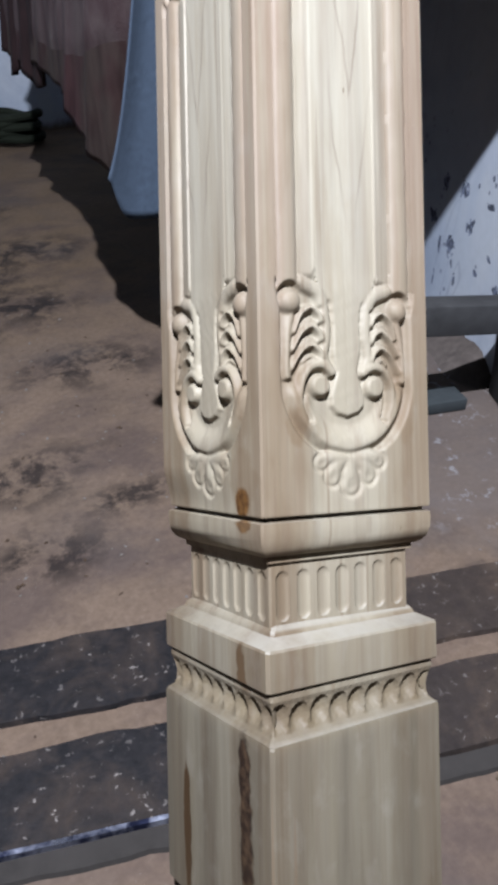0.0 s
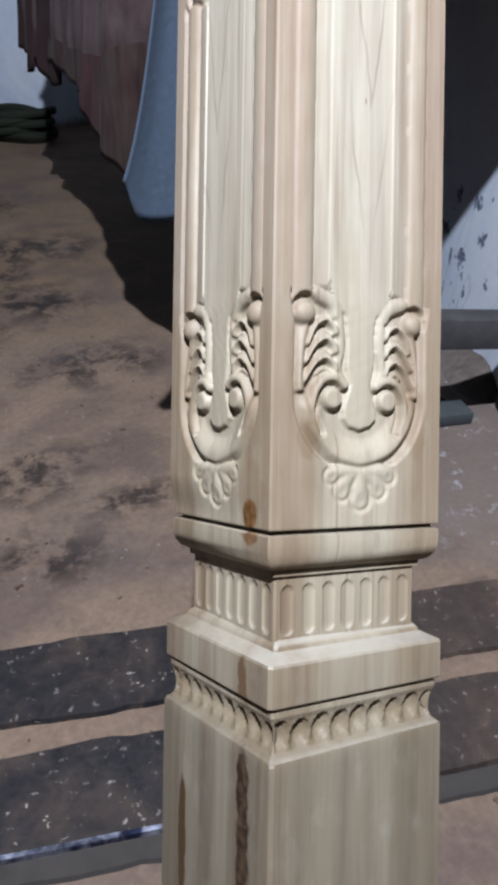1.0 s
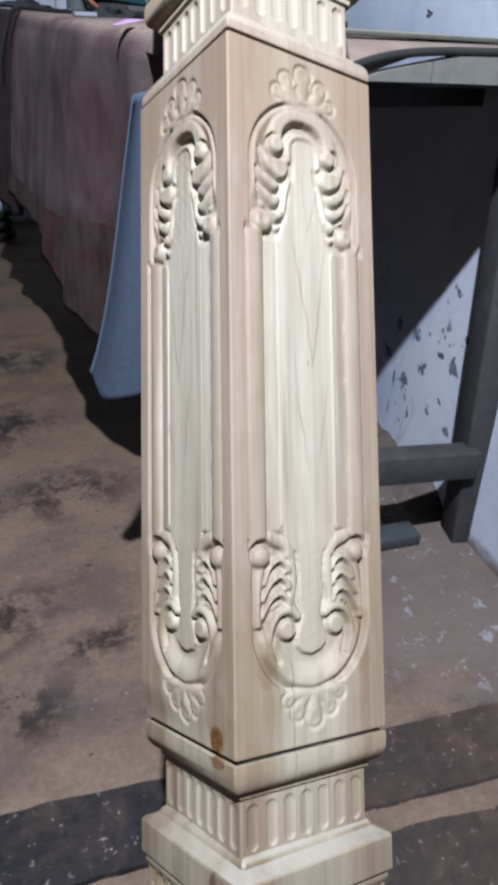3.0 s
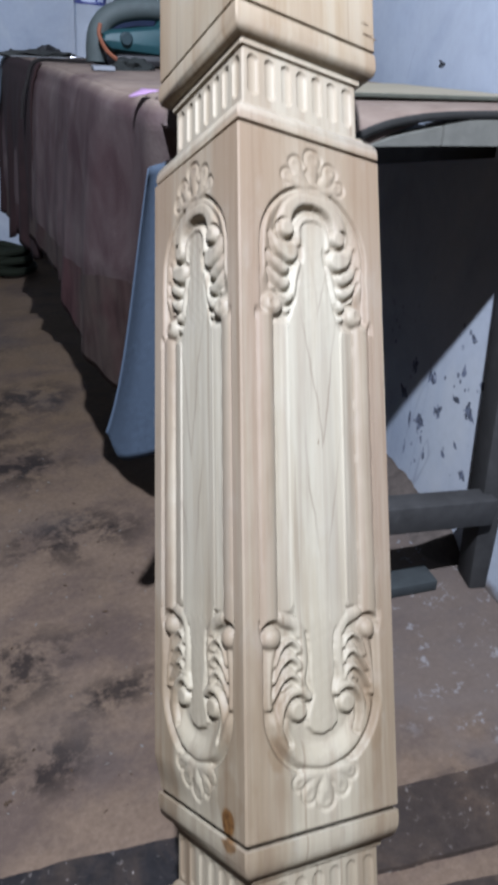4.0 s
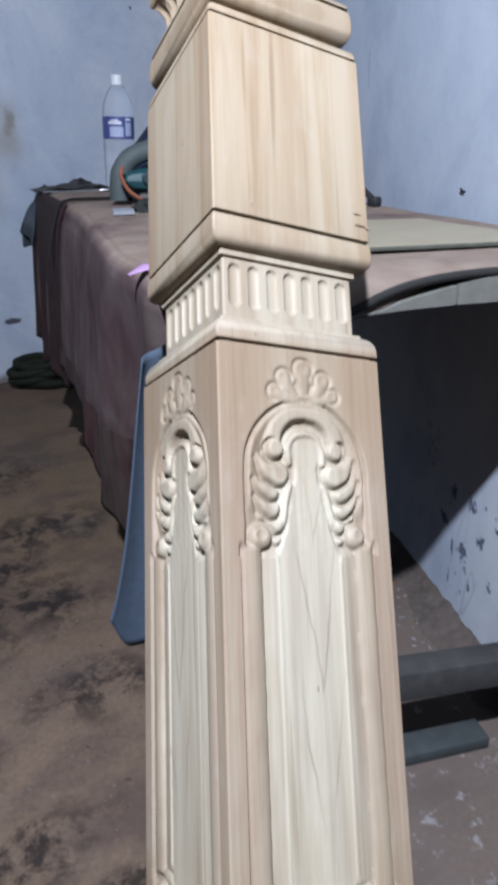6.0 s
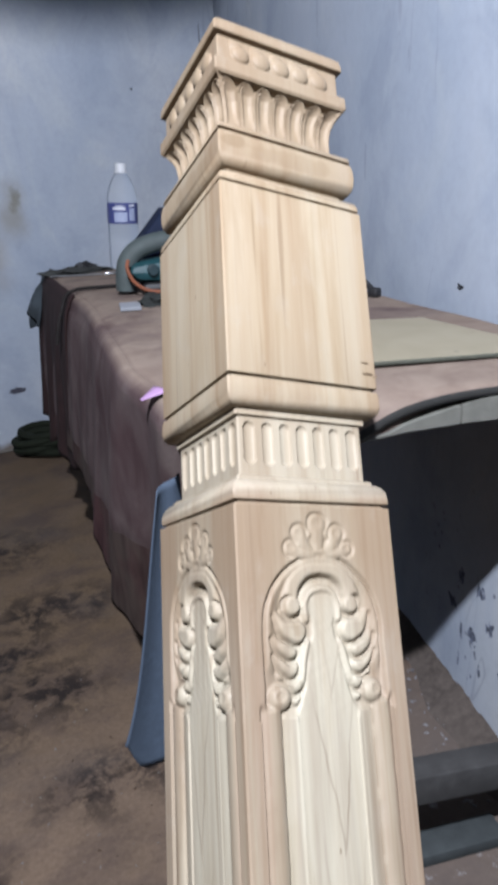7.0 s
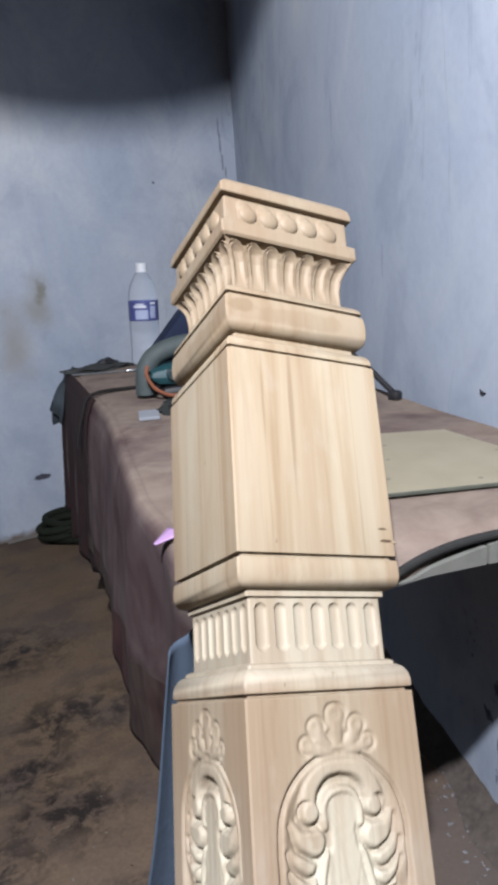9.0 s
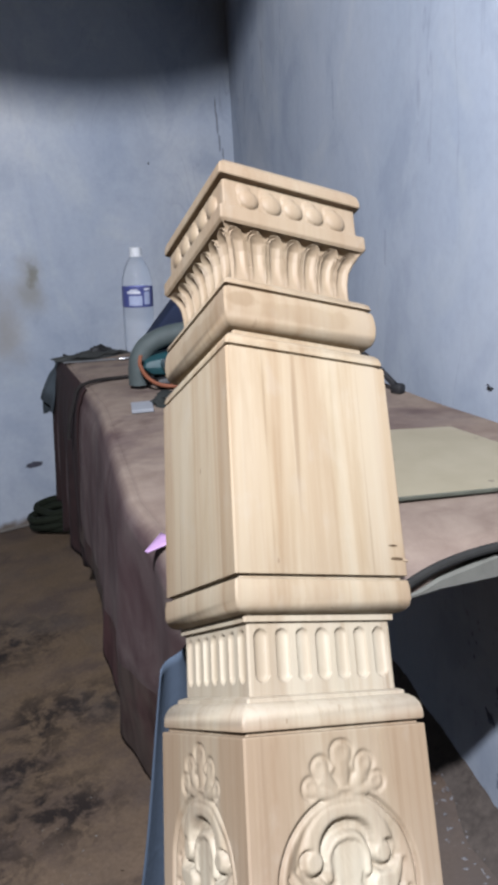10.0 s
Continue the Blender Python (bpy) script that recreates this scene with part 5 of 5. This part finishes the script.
def right_floor(r):
    y = r.uniform(0.02, 0.62)
    x = r.uniform(0.30, min(0.78, 0.60 + 0.3 * y))
    return x, y, 0.0


def left_floor(r):
    return r.uniform(-0.45, 0.30), r.uniform(-0.02, 1.1), 0.0


def wall_foot(r):
    p = wall_point(r.uniform(0.45, 0.95), 0.0, abs(r.gauss(0, 0.05)) + 0.004)
    return p.x, p.y, 0.0


flakes("wood_chips", 80, right_floor, 0.0027, CHIP, "pale wood chips strewn over the floor", "wood chips")
flakes("sawdust_chips", 340, left_floor, 0.0028, CHIP, "fine pale chips strewn over the dusty floor", "wood chips")
flakes("plaster_crumbs", 150, wall_foot, 0.0055, plain("plaster_crumbs", (0.28, 0.275, 0.285), 0.95, 0, 0.2, 60, 0.2), "crumbs of fallen plaster along the wall", "plaster")
flakes("brown_clods", 160, left_floor, 0.0042, plain("brown_clods", (0.10, 0.066, 0.042), 0.95, 0, 0.3, 60, 0.3), "small brown clods and shavings on the floor", "dirt", 0.5)

bm = bmesh.new()
box(bm, (-0.12, -0.022, 0.0), (0.035, 0.022, 0.020), 0.003)
bmesh.ops.transform(bm, matrix=pose(0, 0, 0, 0, 0, -14), verts=bm.verts[:])
block = tagged(finish(bm, "timber_offcut", plain("blue_grey_timber", (0.062, 0.072, 0.074), 0.85, 0, 0.25, 40, 0.3)), "grey-blue timber offcut lying on the floor", "offcut")
block.location = (0.582, 0.434, 0.0)

bm = bmesh.new()
P = [(-0.026, 0.014), (-0.004, 0.020), (0.028, 0.012), (0.024, -0.006), (0.006, -0.022), (-0.018, -0.015)]
lo = [bm.verts.new((px, py, 0.0)) for px, py in P]
hi = [bm.verts.new((px * 0.94, py * 0.92, 0.009 + 0.004 * (i % 2))) for i, (px, py) in enumerate(P)]
bm.faces.new(hi)
bm.faces.new(lo[::-1])
for i in range(6):
    bm.faces.new((lo[i], lo[(i + 1) % 6], hi[(i + 1) % 6], hi[i]))
bmesh.ops.recalc_face_normals(bm, faces=bm.faces[:])
bmesh.ops.bevel(bm, geom=bm.edges[:], offset=0.0012, segments=1, affect="EDGES")
chunk = tagged(finish(bm, "wood_chunk", plain("tan_offcut", (0.25, 0.185, 0.125), 0.8, 0, 0.2, 50, 0.2)), "broken chunk of tan wood lying in the dust", "offcut")
chunk.location = (0.233, -0.062, 0.0)

# earth banked up against the wall's foot
nu, nv = 90, 9
a, s = np.meshgrid(np.linspace(0.42, 1.60, nu), np.linspace(0, 1, nv))
co = []
for yy, q in zip(a.ravel(), s.ravel()):
    wide = 0.060 + 0.030 * noise.noise(Vector((yy * 7, 3.0, 0)))
    high = 0.038 + 0.016 * noise.noise(Vector((yy * 11, 0, 0))) + 0.008 * noise.noise(Vector((yy * 40, 0, 2)))
    lump = 0.006 * noise.noise(Vector((yy * 45, q * 6, 5)))
    p = wall_point(yy, 0.0, -0.004 + wide * q)
    co.append((p.x - 0.83, p.y - 0.75, max(0.0, high + lump) * (1 - q) ** 1.3 * smooth(0.42, 0.50, yy) - 0.002 * q))
me = grid_mesh("earth_bank", co, nu, nv)
bank = place(me, "earth_bank", plain("loose_earth", (0.132, 0.109, 0.094), 0.95, 0, 0.35, 70, 0.5), None, "", 60)
bank.location = (0.83, 0.75, 0.0)
tagged(bank, "low bank of loose brown earth along the wall foot", "earth", kind="stuff")

# coil of hose and a stick by the far wall
HOSE = plain("dull_green_hose", (0.015, 0.020, 0.011), 0.9, 0, 0.3, 40, 0.2)
bm = bmesh.new()
pts = []
for i in range(150):
    a = 2 * math.pi * i / 30
    r = 0.075 + 0.014 * math.sin(i * 0.31)
    pts.append((r * 1.25 * math.cos(a) + 0.008 * math.sin(i * 0.7), r * math.sin(a), 0.014 + 0.016 * (i / 30) + 0.006 * math.sin(i * 0.4)))
tube(bm, pts, 0.013, 8)
hose = tagged(finish(bm, "hose_coil", HOSE), "dull green hose coiled on the floor by the wall", "hose")
hose.location = (0.478, 2.420, 0.0)
bm = bmesh.new()
tube(bm, [(-0.07, -0.006, 0.006), (0.0, 0.0, 0.006), (0.07, 0.004, 0.006)], 0.006, 8)
stick = tagged(finish(bm, "stick", CHIP), "short pale stick lying on the floor", "stick")
stick.location = (0.330, 2.52, 0.0)

# ---- dark boards lying in the dust ----
n = Nodes("dusty_black_board", 0.8, 0.0, 0.2)
dust = n.ramp(n.noise(14, 6, 0.7, 0.6), [(0.46, 0.0), (0.66, 1.0)])
speck = n.ramp(n.noise(120, 3, 0.6, 0.5), [(0.64, 0.0), (0.69, 1.0)])
more = n.ramp(n.axis(0), [(0.0, 0.0), (0.45, 0.55)])
c = n.ramp(n.noise(90, 5, 0.7), [(0.3, (0.007, 0.007, 0.008)), (0.7, (0.024, 0.021, 0.022))])
f = n.math("MINIMUM", n.math("ADD", n.math("MULTIPLY", dust, 0.33), more), 1.0)
c = n.mix(f, c, n.ramp(n.noise(60, 5, 0.7), [(0.3, (0.09, 0.06, 0.043)), (0.7, (0.165, 0.117, 0.083))]))
c = n.mix(n.math("MULTIPLY", speck, n.math("ADD", n.math("MULTIPLY", dust, 0.6), 0.2)), c, (0.45, 0.40, 0.36))
n.colour(c).bump(n.noise(70, 6, 0.7), 0.4, 0.003)
n.rough(n.ramp(f, [(0.0, 0.62), (0.6, 0.95)]))
BAND = Matrix.Rotation(math.atan2(-0.29, 1.0), 4, "Z")


def floor_board(name, q0, q1, x0, x1, h, material, label, ragged=0.004, seed=0.0):
    """A thin board on the floor between two parallel lines, with uneven edges."""
    c = math.cos(math.atan2(0.29, 1.0))
    nseg = 90
    bm = bmesh.new()
    rows = []
    for i in range(nseg + 1):
        x = x0 + (x1 - x0) * i / nseg
        e0 = ragged * (noise.noise(Vector((x * 14, seed, 0))) + 0.5 * noise.noise(Vector((x * 45, seed, 3))))
        e1 = ragged * (noise.noise(Vector((x * 14, seed, 7))) + 0.5 * noise.noise(Vector((x * 45, seed, 11))))
        a, b = q0 * c + e0, q1 * c + e1
        rows.append([bm.verts.new((x, v, w)) for v, w in ((a - 0.002, 0.0), (a, h), (b, h), (b + 0.002, 0.0))])
    for r, s in zip(rows, rows[1:]):
        for k in range(3):
            bm.faces.new((r[k], s[k], s[k + 1], r[k + 1]))
    bm.faces.new(rows[0])
    bm.faces.new(rows[-1][::-1])
    bmesh.ops.recalc_face_normals(bm, faces=bm.faces[:])
    ob = finish(bm, name, material, smooth=30)
    ob.matrix_world = BAND
    return tagged(ob, label, "board")


floor_board("black_board", 0.165, 0.256, -0.85, 0.70, 0.005, n.m, "thin blackened board lying in the sawdust", 0.004, 1.0)
floor_board("black_board", 0.044, 0.132, -0.85, 0.70, 0.006, n.m, "thin blackened board with dusty patches on the floor", 0.004, 5.0)
STRIP = Nodes("blue_steel", 0.28, 0.9)
STRIP.colour(STRIP.ramp(STRIP.noise(60, 4, 0.6), [(0.38, (0.06, 0.07, 0.14)), (0.66, (0.80, 0.84, 1.00))])).rough(STRIP.ramp(STRIP.noise(40, 3), [(0.3, 0.2), (0.7, 0.5)]))
floor_board("steel_strip", 0.0395, 0.0435, -0.85, 0.16, 0.009, STRIP.m, "narrow blue-grey steel strip along the board's edge", 0.0008, 9.0)
floor_board("grey_board", 0.020, 0.0395, -0.85, 0.66, 0.004, plain("grey_dirt_board", (0.050, 0.044, 0.039), 0.9, 0, 0.4, 50, 0.3), "strip of grey dirt-covered board on the floor", 0.004, 13.0)

# ---- the lamp itself, out of sight overhead ----
lamp = thing("work_lamp", Matrix.Translation(BULB), "unseen bare bulb lamp hung overhead, with an added round tin shade", "lamp")
axis = Vector((0.293, 0.910, 0.292)).normalized()
# an added disc, set off the bulb where its shadow darkens the upper walls
bm = bmesh.new()
lathe(bm, [(0.0, 0.615), (0.10, 0.608), (SHADE_R, 0.590), (SHADE_R + 0.002, 0.590), (0.10, 0.612), (0.0, 0.620)], 48, axis.to_track_quat("Z", "Y").to_matrix().to_4x4())
part("shade", bm, plain("dull_tin", (0.25, 0.25, 0.25), 0.6, 0.5, 0.2, 30, 0.1), lamp, "dull round tin shade added out of view to darken the upper walls")
bm = bmesh.new()
tube(bm, [(0, 0, 0.05), (0, -0.01, 0.25), (0, 0, 3.3 - BULB.z)], 0.004, 6)
part("cord", bm, BLACK, lamp)
bm = bmesh.new()
tube(bm, [Vector((0, 0, 0.05)), axis * 0.30 + Vector((0, 0, 0.02)), axis * 0.612], 0.004, 6)
part("bracket", bm, IRON, lamp, "thin iron bracket added for the shade")
bm = bmesh.new()
lathe(bm, [(0.0, 0.095), (0.012, 0.095), (0.018, 0.085), (0.018, 0.045), (0.014, 0.040), (0.0, 0.040)], 20)
part("socket", bm, BLACK, lamp, "black bulb socket")
